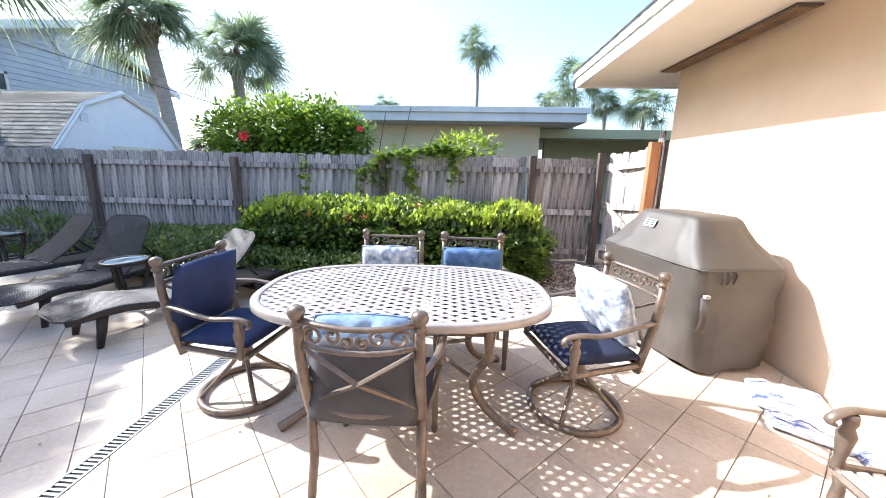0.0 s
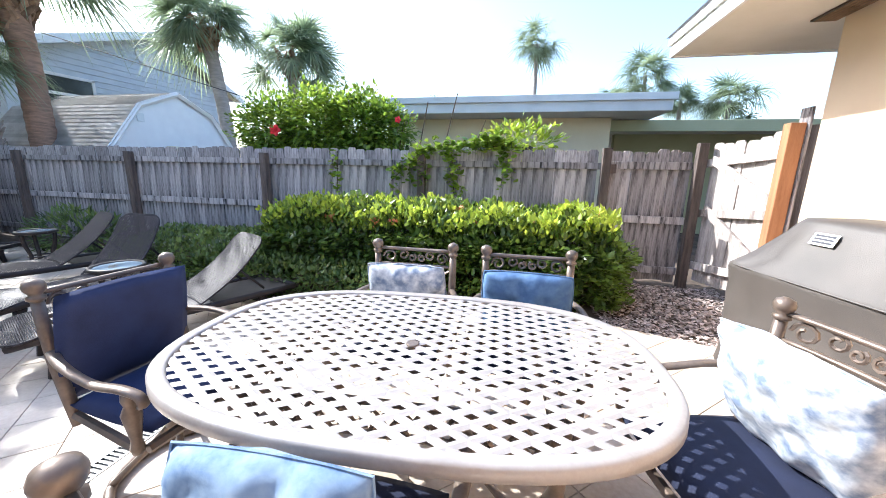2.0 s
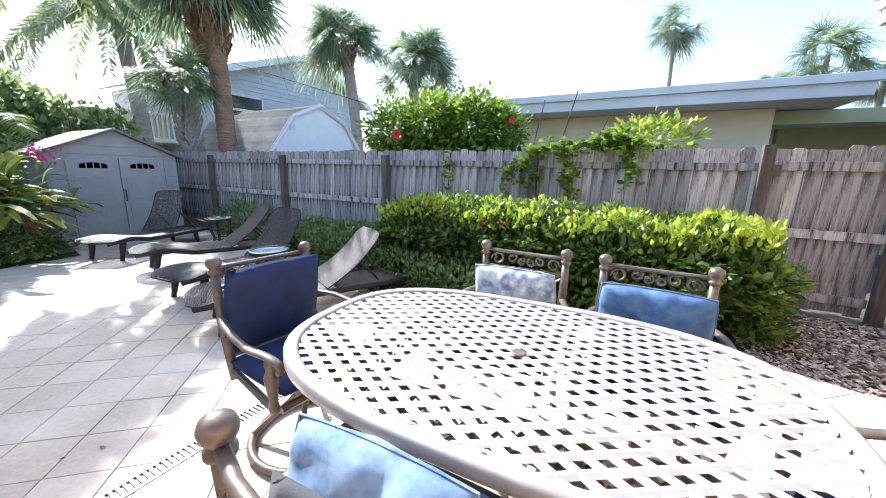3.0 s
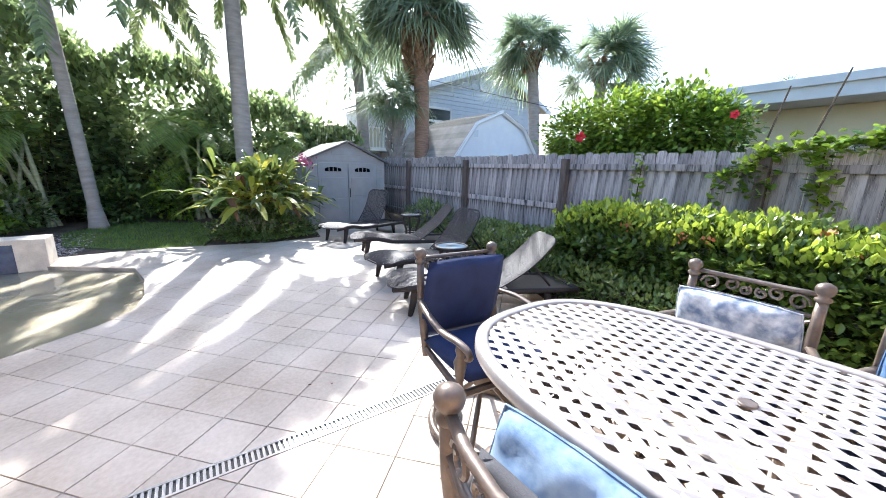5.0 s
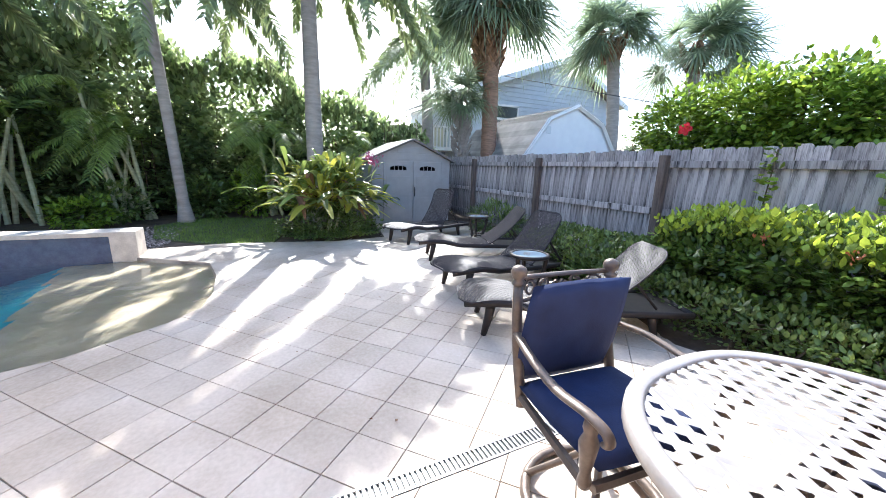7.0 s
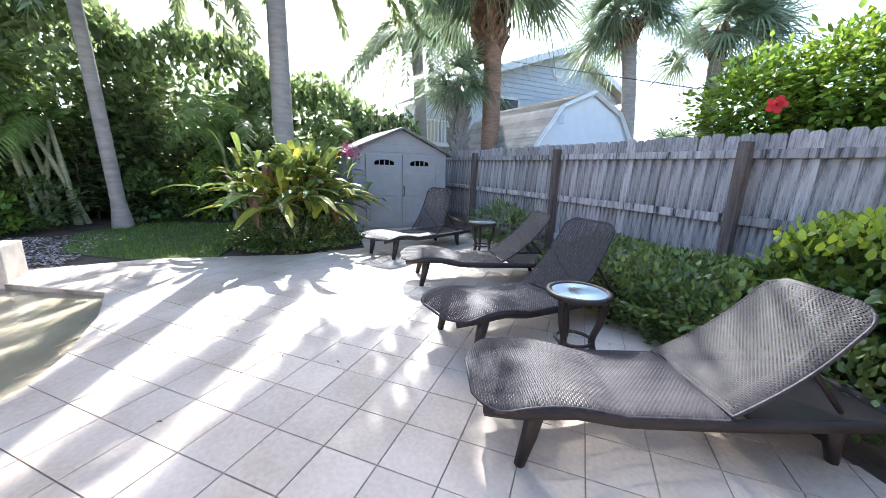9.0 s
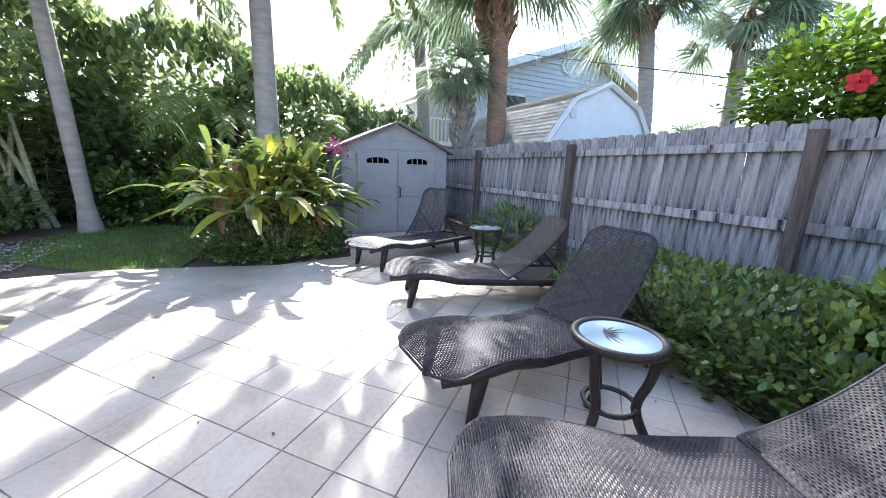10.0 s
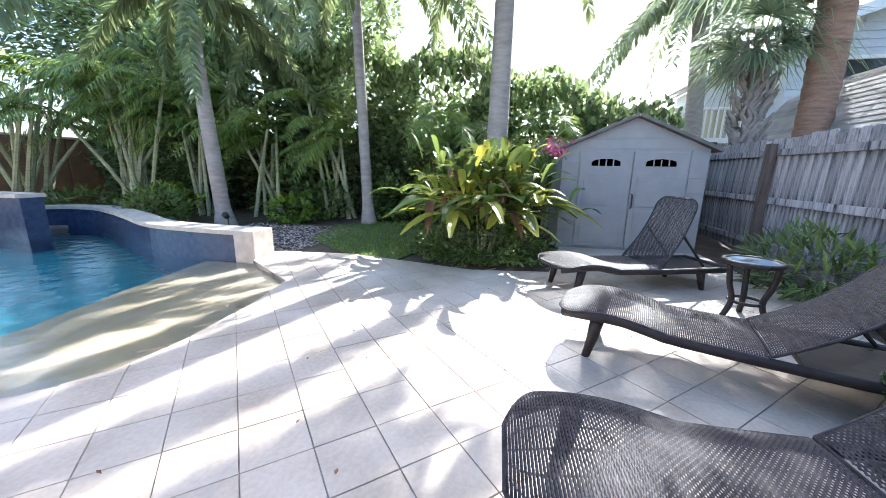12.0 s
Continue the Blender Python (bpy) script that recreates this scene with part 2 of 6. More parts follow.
def box(bm, x0, x1, y0, y1, z0, z1, bevel=0.0, m=None):
    r = bmesh.ops.create_cube(bm, size=1)
    vs = r["verts"]
    for v in vs:
        v.co = Vector((x0 + (v.co.x + 0.5) * (x1 - x0), y0 + (v.co.y + 0.5) * (y1 - y0), z0 + (v.co.z + 0.5) * (z1 - z0)))
    if bevel:
        es = list({e for v in vs for e in v.link_edges})
        g = bmesh.ops.bevel(bm, geom=es, offset=bevel, segments=2, affect="EDGES", profile=0.5)
        vs = list({v for f in g["faces"] for v in f.verts} | {v for v in vs if v.is_valid})
    if m is not None:
        for v in vs:
            v.co = m @ v.co
    return bm


def tube(bm, pts, radii, seg=8, cap=True, flat=1.0):
    """A swept tube along pts; flat squeezes it in its second direction."""
    pts = [Vector(p) for p in pts]
    if not isinstance(radii, (list, tuple)):
        radii = [radii] * len(pts)
    rings = []
    up = None
    for i, p in enumerate(pts):
        d = (pts[min(i + 1, len(pts) - 1)] - pts[max(i - 1, 0)]).normalized()
        if up is None:
            up = Vector((0, 0, 1)) if abs(d.z) < 0.9 else Vector((1, 0, 0))
        s = d.cross(up)
        s = s.normalized() if s.length > 1e-6 else Vector((1, 0, 0))
        up = s.cross(d).normalized()
        rings.append([bm.verts.new(p + (s * math.cos(a) + up * math.sin(a) * flat) * radii[i]) for a in (2 * math.pi * k / seg for k in range(seg))])
    for a, b in zip(rings, rings[1:]):
        for k in range(seg):
            bm.faces.new((a[k], a[(k + 1) % seg], b[(k + 1) % seg], b[k]))
    if cap:
        bm.faces.new(rings[0][::-1])
        bm.faces.new(rings[-1])
    return bm


def lathe(bm, profile, seg=14, at=(0, 0, 0)):
    """Turned shape from (radius, height) pairs."""
    rings = [[bm.verts.new((at[0] + r * math.cos(2 * math.pi * k / seg), at[1] + r * math.sin(2 * math.pi * k / seg), at[2] + z)) for k in range(seg)] for r, z in profile]
    for a, b in zip(rings, rings[1:]):
        for k in range(seg):
            bm.faces.new((a[k], a[(k + 1) % seg], b[(k + 1) % seg], b[k]))
    bm.faces.new(rings[0][::-1])
    bm.faces.new(rings[-1])
    return bm


def prism(bm, outline, z0, z1):
    """A slab with the given outline."""
    lo = [bm.verts.new((x, y, z0)) for x, y in outline]
    hi = [bm.verts.new((x, y, z1)) for x, y in outline]
    k = len(outline)
    bm.faces.new(hi)
    bm.faces.new(lo[::-1])
    for i in range(k):
        bm.faces.new((lo[i], lo[(i + 1) % k], hi[(i + 1) % k], hi[i]))
    return bm


def B():
    return bmesh.new()


def smooth_line(pts, steps=6, closed=False):
    """Catmull-Rom through the given points."""
    pts = [Vector(p) for p in pts]
    out = []
    k = len(pts)
    for i in range(k if closed else k - 1):
        p0, p1, p2, p3 = (pts[(i + j) % k] if closed else pts[max(0, min(k - 1, i + j))] for j in (-1, 0, 1, 2))
        for s in range(steps):
            t = s / steps
            out.append(0.5 * ((2 * p1) + (p2 - p0) * t + (2 * p0 - 5 * p1 + 4 * p2 - p3) * t * t + (3 * p1 - p0 - 3 * p2 + p3) * t ** 3))
    if not closed:
        out.append(pts[-1])
    return out

# ---- ground, pool, patio base ----
rng = random.Random(7)
POOL = [tuple(p) for p in smooth_line([(-6.95, -1.15), (-6.45, -0.45), (-6.02, 0.2), (-5.4, 0.33), (-4.7, 0.38), (-4.3, 0.34), (-4.0, 0.14), (-3.6, -0.35),
                                       (-3.3, -1.2), (-3.2, -2.6), (-3.4, -4.5), (-4.5, -6.2), (-6.5, -6.6), (-7.9, -6.3), (-8.2, -5.0), (-7.8, -3.9), (-7.15, -2.9), (-6.95, -1.9)], 4, True)]
POOL = [(p[0], p[1]) for p in POOL]
PATIO = [(-8.7, 3.15), (-7.1, 2.9), (-6.95, 2.0), (-7.15, 1.1), (-7.3, 0.3), (-7.2, -0.7), (-6.93, -1.12), (-6.45, -0.45), (-6.02, 0.2), (-5.4, 0.34), (-4.7, 0.39), (-4.3, 0.35),
         (-4.0, 0.15), (-3.6, -0.34), (-3.3, -1.2), (-3.2, -2.6), (-1.2, -2.6), (-1.2, -0.72), (2.45, -0.72), (2.45, 3.9), (1.6, 4.05), (0.9, 4.28),
         (-0.8, 4.25), (-1.6, 3.95), (-2.1, 3.8), (-2.6, 4.0), (-3.3, 4.15), (-3.7, 4.4), (-4.6, 5.0), (-6.2, 5.1), (-8.7, 5.1)]


def holed_sheet(name, outer, inner, z, material):
    bm = B()
    edges = []
    for loop in (outer, inner):
        vs = [bm.verts.new((x, y, z)) for x, y in loop]
        edges += [bm.edges.new((vs[i], vs[(i + 1) % len(vs)])) for i in range(len(vs))]
    bmesh.ops.triangle_fill(bm, use_beauty=True, edges=edges, normal=(0, 0, 1))
    bmesh.ops.recalc_face_normals(bm, faces=bm.faces)
    for f in bm.faces:
        if f.normal.z < 0:
            f.normal_flip()
    return finish(name, bm, material)


tagged(holed_sheet("ground", [(-400, -400), (400, -400), (400, 400), (-400, 400)], POOL, -0.05, M_SOIL),
       "dark brown garden soil around the patio", "ground", kind="structure")

# lawn patch between pool and plant bed
bm = B()
lawn = [(-7.35, 0.2), (-7.2, 0.95), (-8.2, 1.2), (-10.2, 1.0), (-10.8, -0.4), (-9.6, -1.2), (-8.2, -0.9)]
prism(bm, lawn, -0.06, -0.025)
tagged(finish("ground", bm, M_GRASSGROUND), "thin patch of green lawn beside the palm", "ground", kind="structure")

# pool basin: sloping beach, deep floor, sides
N = len(POOL)


def shore(x, y):
    """Depth of the basin: a shallow shelf along the patio, then deep."""
    d = 0.38 - y + 0.18 * (x + 6.0)
    return -0.028 - 0.10 * max(0.0, d) if d < 1.75 else -0.203 - 1.1 * min(1.0, (d - 1.75) * 1.3)


def inside(x, y, poly):
    c = False
    j = len(poly) - 1
    for i in range(len(poly)):
        xi, yi = poly[i]
        xj, yj = poly[j]
        if (yi > y) != (yj > y) and x < (xj - xi) * (y - yi) / (yj - yi) + xi:
            c = not c
        j = i
    return c


bm_b, bm_d = B(), B()
step = 0.1
for i in range(-88, -28):
    for j in range(-72, 10):
        x, y = i * step, j * step
        if not any(inside(x + a * step * 1.2, y + b * step * 1.2, POOL) for a in (-.2, .5, 1) for b in (-.2, .5, 1)):
            continue
        q = [(x, y), (x + step, y), (x + step, y + step), (x, y + step)]
        deep = 0.38 - (y + step / 2) + 0.18 * (x + step / 2 + 6.0) > 1.75
        t = bm_d if deep else bm_b
        t.faces.new([t.verts.new((a, b, shore(a, b))) for a, b in q])
for t in (bm_b, bm_d):
    bmesh.ops.remove_doubles(t, verts=t.verts, dist=0.001)
basin = thing("swimming_pool", Matrix(), "freeform in-ground pool with sandy beach entry and blue deep end", "pool")
part("beach_entry", bm_b, M_BEACH, basin, "sandy pebble beach entry", True)
part("pool_floor", bm_d, M_POOLBLUE, basin, "blue plaster floor", True)
verts = [(x, y, z) for z in (-1.6, -0.015) for x, y in POOL]
raw("pool_side", verts, [(i, (i + 1) % N, N + (i + 1) % N, N + i) for i in range(N)], M_BEACH, basin)
bm = B()
bm.faces.new([bm.verts.new((x, y, -0.045)) for x, y in POOL])
bmesh.ops.recalc_face_normals(bm, faces=bm.faces)
if list(bm.faces)[0].normal.z < 0:
    bmesh.ops.reverse_faces(bm, faces=bm.faces)
bmesh.ops.triangulate(bm, faces=bm.faces)
water = part("water", bm, M_WATER, basin, "rippled clear water")
water.visible_shadow = False

# raised tiled wall with stone coping behind the pool
wall_line = smooth_line([(-6.83, -0.95), (-6.87, -1.75), (-7.0, -2.55), (-7.5, -3.6), (-7.95, -4.6), (-8.25, -5.6), (-7.9, -6.5), (-6.4, -6.9)], 5)
pool_wall = thing("pool_wall", Matrix(), "raised pool wall faced with blue tile under pale stone coping", "pool wall")


def strip(bm, line, off0, off1, z0, z1):
    """A wall of constant section along a line in plan."""
    secs = []
    for i, p in enumerate(line):
        d = (line[min(i + 1, len(line) - 1)] - line[max(i - 1, 0)]).normalized()
        nrm = Vector((-d.y, d.x))
        a, b = p + nrm * off0, p + nrm * off1
        secs.append([bm.verts.new((a.x, a.y, z0)), bm.verts.new((b.x, b.y, z0)), bm.verts.new((b.x, b.y, z1)), bm.verts.new((a.x, a.y, z1))])
    for s, t in zip(secs, secs[1:]):
        for k in range(4):
            bm.faces.new((s[k], s[(k + 1) % 4], t[(k + 1) % 4], t[k]))
    bm.faces.new(secs[0][::-1])
    bm.faces.new(secs[-1])
    bmesh.ops.recalc_face_normals(bm, faces=bm.faces)
    return bm


part("tiled_face", strip(B(), wall_line, -0.14, 0.14, -1.2, 0.30), M_POOLTILE, pool_wall, "blue mosaic tile face")
part("coping", strip(B(), wall_line, -0.18, 0.18, 0.30, 0.355), M_COPING, pool_wall, "pale stone coping")
bm = box(B(), -7.02, -6.65, -0.99, -0.70, -0.1, 0.36, 0.01)
part("end_block", bm, M_COPING, pool_wall, "pale stone end block")
spa_line = [Vector((-7.0, -5.0)), Vector((-7.05, -6.2)), Vector((-6.9, -7.2))]
part("tiled_face", strip(B(), spa_line, -0.14, 0.14, -1.2, 0.62), M_POOLTILE, pool_wall)
part("coping", strip(B(), spa_line, -0.18, 0.18, 0.62, 0.68), M_COPING, pool_wall)

# patio base under the tiles
bm = prism(B(), PATIO[::-1], -0.08, -0.009)
patio = tagged(finish("pavement", bm, M_GROUT), "patio of square beige tiles laid diagonally with dark joints", "patio", kind="structure")

# ---- fence ----
FENCE_Y = 5.86
fence = thing("fence", Matrix(), "weathered grey wooden privacy fence with dog-eared boards", "fence")


def board_mesh(w, h, name, ear=0.03, t=0.017, material=None):
    bm = B()
    o = [(-w / 2, 0), (w / 2, 0), (w / 2, h - ear), (w / 2 - ear * 0.8, h), (-w / 2 + ear * 0.8, h), (-w / 2, h - ear)]
    a = [bm.verts.new((x, 0, z)) for x, z in o]
    b = [bm.verts.new((x, t, z)) for x, z in o]
    bm.faces.new(a)
    bm.faces.new(b[::-1])
    for i in range(6):
        bm.faces.new((a[i], b[i], b[(i + 1) % 6], a[(i + 1) % 6]))
    bmesh.ops.recalc_face_normals(bm, faces=bm.faces)
    me = bpy.data.meshes.new(name)
    bm.to_mesh(me)
    bm.free()
    me.materials.append(material or M_FENCE)
    return me


BOARDS = [board_mesh(w, h, "board") for w, h in ((0.138, 1.62), (0.128, 1.635), (0.142, 1.61), (0.12, 1.625))]


def boards(parent, x0, x1, y, rnd, slope=0.0, lift=0.0, kinds=None):
    x = x0
    while x < x1 - 0.05:
        o = new("board", rnd.choice(kinds or BOARDS))
        o.parent = parent
        w = o.data.vertices[1].co.x * 2
        o.matrix_basis = pose(x + w / 2, y + rnd.uniform(-0.009, 0.009), 0.015 + lift + rnd.uniform(-0.012, 0.012) + slope * (x - x0), rnd.uniform(-0.25, 0.25), rnd.uniform(-0.25, 0.25), rnd.uniform(-1.5, 1.5))
        x += w + rnd.uniform(-0.003, 0.004)


boards(fence, -11.6, 1.0, FENCE_Y + 0.045, rng)
for x0, x1 in ((-11.6, -8.82), (-8.82, -6.3), (-6.3, -3.76), (-3.76, -1.31), (-1.31, 1.04)):
    for z in (0.18, 0.80, 1.44):
        bm = box(B(), x0, x1, FENCE_Y + 0.002, FENCE_Y + 0.042, z - 0.045 + rng.uniform(-.01, .01), z + 0.045, 0.004)
        part("rail", bm, M_FENCE, fence)
for x in (-8.82, -6.3, -3.76, -1.31, 1.04):
    bm = box(B(), x - 0.05, x + 0.05, FENCE_Y - 0.10, FENCE_Y, -0.05, 1.56 if x < 1 else 1.66, 0.006)
    part("post", bm, M_POST, fence)

# closed gate panel and the open gate leaf beside the house
gate = thing("gate", Matrix(), "closed weathered wooden gate with horizontal rails", "gate")
boards(gate, 1.10, 2.0, FENCE_Y + 0.045, rng)
for z in (0.16, 0.80, 1.46):
    part("rail", box(B(), 1.10, 2.02, FENCE_Y, FENCE_Y + 0.04, z - 0.045, z + 0.045, 0.004), M_FENCE, gate)
part("latch", box(B(), 1.05, 1.17, FENCE_Y - 0.03, FENCE_Y - 0.003, 1.36, 1.47, 0.004), M_POST, gate)
gp = thing("gate_post", pose(2.07, FENCE_Y - 0.05, 0), "tall weathered wooden gate post", "post")
part("post", box(B(), -0.05, 0.05, -0.05, 0.05, -0.05, 1.72, 0.006), M_POST, gp)
leaf_gate = thing("gate", pose(2.14, 5.80, 0, 0, 0, -72), "open sunlit wooden gate leaf with diagonal brace", "gate")
# boards in the paler colour that carries the leaf's sunlight
SUNLIT_BOARDS = [board_mesh(w, h, "board", material=M_GATE) for w, h in ((0.138, 1.62), (0.128, 1.635), (0.142, 1.61))]
boards(leaf_gate, 0.0, 1.02, 0.045, rng, slope=0.10, lift=0.06, kinds=SUNLIT_BOARDS)
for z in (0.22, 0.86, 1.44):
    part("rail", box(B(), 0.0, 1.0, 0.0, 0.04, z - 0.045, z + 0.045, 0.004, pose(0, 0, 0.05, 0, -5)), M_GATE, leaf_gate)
for a, b in (((0.05, 0.9), (0.95, 0.30)), ((0.05, 1.46), (0.95, 0.95))):
    ang = math.degrees(math.atan2(b[1] - a[1], b[0] - a[0]))
    ln = math.hypot(b[0] - a[0], b[1] - a[1])
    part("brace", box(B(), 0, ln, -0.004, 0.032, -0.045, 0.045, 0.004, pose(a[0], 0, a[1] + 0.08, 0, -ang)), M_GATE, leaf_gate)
post2 = thing("gate_post", pose(2.36, 4.86, 0), "reddish stained wooden post beside the stucco wall", "post")
part("post", box(B(), -0.06, 0.06, -0.05, 0.05, -0.05, 1.82, 0.006), M_REDWOOD, post2)
part("board", box(B(), 0.065, 0.085, -0.07, 0.07, -0.05, 1.95, 0.004), M_FENCE, post2)

# ---- our house ----
WX = 2.47
house = thing("house", Matrix(), "single-storey house with peach stucco walls and wide white eaves", "house")
part("wall", box(B(), WX, WX + 0.25, -0.75, 4.74, -0.1, 2.625), M_STUCCO, house, "peach stucco wall")
part("wall", box(B(), WX + 0.253, 9.0, 4.50, 4.735, -0.1, 2.61), M_STUCCO, house)
part("wall", box(B(), -1.05, WX - 0.003, -1.0, -0.75, -0.1, 2.625), M_STUCCO, house)
part("wall", box(B(), -1.05, -0.8, -9.0, -1.003, -0.1, 2.625), M_STUCCO, house)
OUT, ROOF_Z = 1.55, 2.625
part("soffit", box(B(), OUT + 0.02, WX + 4, -0.3, 5.66, ROOF_Z, ROOF_Z + 0.03), M_SOFFIT, house, "painted soffit")
part("fascia", box(B(), OUT - 0.01, OUT + 0.018, -0.3, 5.68, ROOF_Z - 0.02, ROOF_Z + 0.17, 0.003), M_WHITE, house, "white fascia board")
part("drip_edge", box(B(), OUT - 0.035, OUT - 0.012, -0.3, 5.70, ROOF_Z + 0.10, ROOF_Z + 0.185, 0.003), M_WHITE, house)
part("fascia", box(B(), OUT - 0.01, WX + 4, 5.663, 5.69, ROOF_Z - 0.02, ROOF_Z + 0.17, 0.003), M_WHITE, house)
bm = B()
vs = [bm.verts.new(v) for v in ((OUT - 0.06, -0.3, ROOF_Z + 0.187), (OUT - 0.06, 5.72, ROOF_Z + 0.187), (WX + 4, 5.72, ROOF_Z + 1.2), (WX + 4, -0.3, ROOF_Z + 1.2))]
f = bm.faces.new(vs)
bmesh.ops.solidify(bm, geom=[f], thickness=0.02)
part("roof", bm, M_SHINGLE, house, "grey shingle roof")
vent = part("soffit_vent", box(B(), WX - 0.19, WX - 0.005, 3.02, 4.82, ROOF_Z - 0.018, ROOF_Z - 0.003, 0.003), M_VENT, house, "dark louvred soffit vent")
for k in range(5):
    part("slat", box(B(), WX - 0.17 + k * 0.033, WX - 0.158 + k * 0.033, 3.04, 4.80, ROOF_Z - 0.026, ROOF_Z - 0.018), M_BOOT, vent)
# open white door
door = thing("door_1", pose(-1.17, -0.62, 0, 0, 0, 110), "open white exterior door with dark knob", "door")
part("door_leaf", box(B(), 0, 1.02, -0.022, 0.022, 0.03, 2.05, 0.006), M_WHITE, door, "white painted door leaf")
for x0, x1, z0, z1 in ((0.14, 0.46, 0.2, 0.8), (0.56, 0.88, 0.2, 0.8), (0.14, 0.88, 0.98, 1.9)):
    part("door_panel", box(B(), x0, x1, -0.034, -0.023, z0, z1, 0.008), M_WHITE, door)
bm = lathe(B(), [(0.012, 0), (0.012, 0.03), (0.03, 0.04), (0.034, 0.06), (0.02, 0.075)], 14)
bm.transform(pose(0.965, -0.024, 0.845, 90))
part("door_knob", bm, M_DARK, door, "dark metal knob", True)

# ---- garden shed ----
SX = -8.65
shed = thing("garden_shed", pose(SX, 4.06, -0.02), "beige resin garden shed with double doors and gable roof", "shed")
HW, EZ, PZ = 0.97, 1.50, 1.93
bm = B()
o = [(-HW, 0), (HW, 0), (HW, EZ), (0, PZ), (-HW, EZ)]
a = [bm.verts.new((-0.03, y, z)) for y, z in o]
b = [bm.verts.new((-1.9, y, z)) for y, z in o]
bm.faces.new(a)
bm.faces.new(b[::-1])
for i in range(5):
    bm.faces.new((a[i], a[(i + 1) % 5], b[(i + 1) % 5], b[i]))
bmesh.ops.recalc_face_normals(bm, faces=bm.faces)
part("body", bm, M_SHED, shed, "beige resin panels")
for s in (-1, 1):
    ang = math.degrees(math.atan2(PZ - EZ, HW))
    bm = box(B(), -2.0, 0.07, 0, math.hypot(HW, PZ - EZ) + 0.12, 0.0, 0.045, 0.006)
    bm.transform(pose(0, 0, PZ + 0.005, 0, 0, 0) @ Matrix.Scale(s, 4, (0, 1, 0)) @ pose(0, 0, 0, -ang, 0, 0))
    bmesh.ops.recalc_face_normals(bm, faces=bm.faces)
    part("roof_panel", bm, M_SHEDROOF, shed, "dark roof panel")
    y0, y1 = (0.008, 0.72) if s > 0 else (-0.72, -0.008)
    d = part("door", box(B(), -0.028, 0.0, y0, y1, 0.06, 1.46, 0.006), M_SHED, shed)
    for z0, z1 in ((0.12, 0.62), (0.68, 1.12)):
        part("panel", box(B(), 0.001, 0.009, y0 + 0.07, y1 - 0.07, z0, z1, 0.004), M_SHED, d)
    bm = B()
    arch = [(y0 + 0.16, 1.26), (y1 - 0.16, 1.26)] + [((y0 + y1) / 2 + (y1 - y0 - 0.32) / 2 * math.cos(t), 1.31 + 0.05 * math.sin(t)) for t in (math.pi * k / 8 for k in range(9))]
    f = bm.faces.new([bm.verts.new((0.004, y, z)) for y, z in arch])
    bmesh.ops.solidify(bm, geom=[f], thickness=0.01)
    win = part("window", bm, M_GLASSDARK, d, "small arched window")
    for k in range(1, 4):
        yy = y0 + 0.16 + (y1 - y0 - 0.32) * k / 4
        part("bar", box(B(), 0.006, 0.014, yy - 0.008, yy + 0.008, 1.262, 1.35), M_SHED, d)
part("handle", tube(B(), [(0.01, 0.03, 0.66), (0.045, 0.03, 0.68), (0.045, 0.03, 0.84), (0.01, 0.03, 0.86)], 0.012, 6), M_DARK, shed, "dark handle")
for k in range(7):
    for s in (-1, 1):
        part("panel_groove", box(B(), -0.029, -0.022, min(s * 0.74, s * 0.95), max(s * 0.74, s * 0.95), 0.2 * k + 0.1, 0.2 * k + 0.285, 0.004), M_SHED, shed)
for k in range(2):
    w = 0.8 - 0.42 * k
    part("panel_groove", box(B(), -0.029, -0.022, -w, w, 1.50 + 0.15 * k, 1.635 + 0.15 * k, 0.004), M_SHED, shed)

# ---- neighbours ----
nb = thing("neighbour_house", pose(0, 0, 0), "low cream neighbouring house with flat roof and pale fascia", "house")
NY = 8.3
part("wall", box(B(), -3.0, 1.72, NY + 0.75, NY + 1.0, -0.1, 2.45), M_CREAM, nb, "cream stucco wall")
part("wall", box(B(), 1.45, 1.70, NY + 1.003, NY + 8, -0.1, 2.45), M_CREAM, nb)
part("roof", box(B(), -3.25, 2.55, NY, NY + 9, 2.46, 2.72, 0.01), M_FASCIA, nb, "flat roof with pale grey fascia")
part("fascia", box(B(), -3.27, 2.60, NY - 0.05, NY - 0.003, 2.64, 2.76, 0.006), M_FASCIA, nb)
w = part("window", box(B(), -1.15, 0.25, NY + 0.725, NY + 0.748, 1.0, 1.92, 0.004), M_GLASSDARK, nb, "dark window with white frame")
for k in range(3):
    part("frame", box(B(), -1.17 + k * 0.70, -1.13 + k * 0.70, NY + 0.70, NY + 0.722, 0.96, 1.96, 0.004), M_WHITE, w)
nb2 = thing("neighbour_house", pose(0, 0, 0), "green neighbouring carport with pale flat roof", "house")
part("wall", box(B(), 2.2, 9.0, NY + 2.5, NY + 2.75, -0.1, 2.3), M_GREENWALL, nb2, "green stucco wall")
part("roof", box(B(), 1.75, 9.5, NY + 1.1, NY + 8, 2.30, 2.42, 0.01), M_ROOFWHITE, nb2, "pale flat roof")
part("fascia", box(B(), 1.73, 9.5, NY + 1.05, NY + 1.097, 2.22, 2.44, 0.006), M_GREENWALL, nb2)

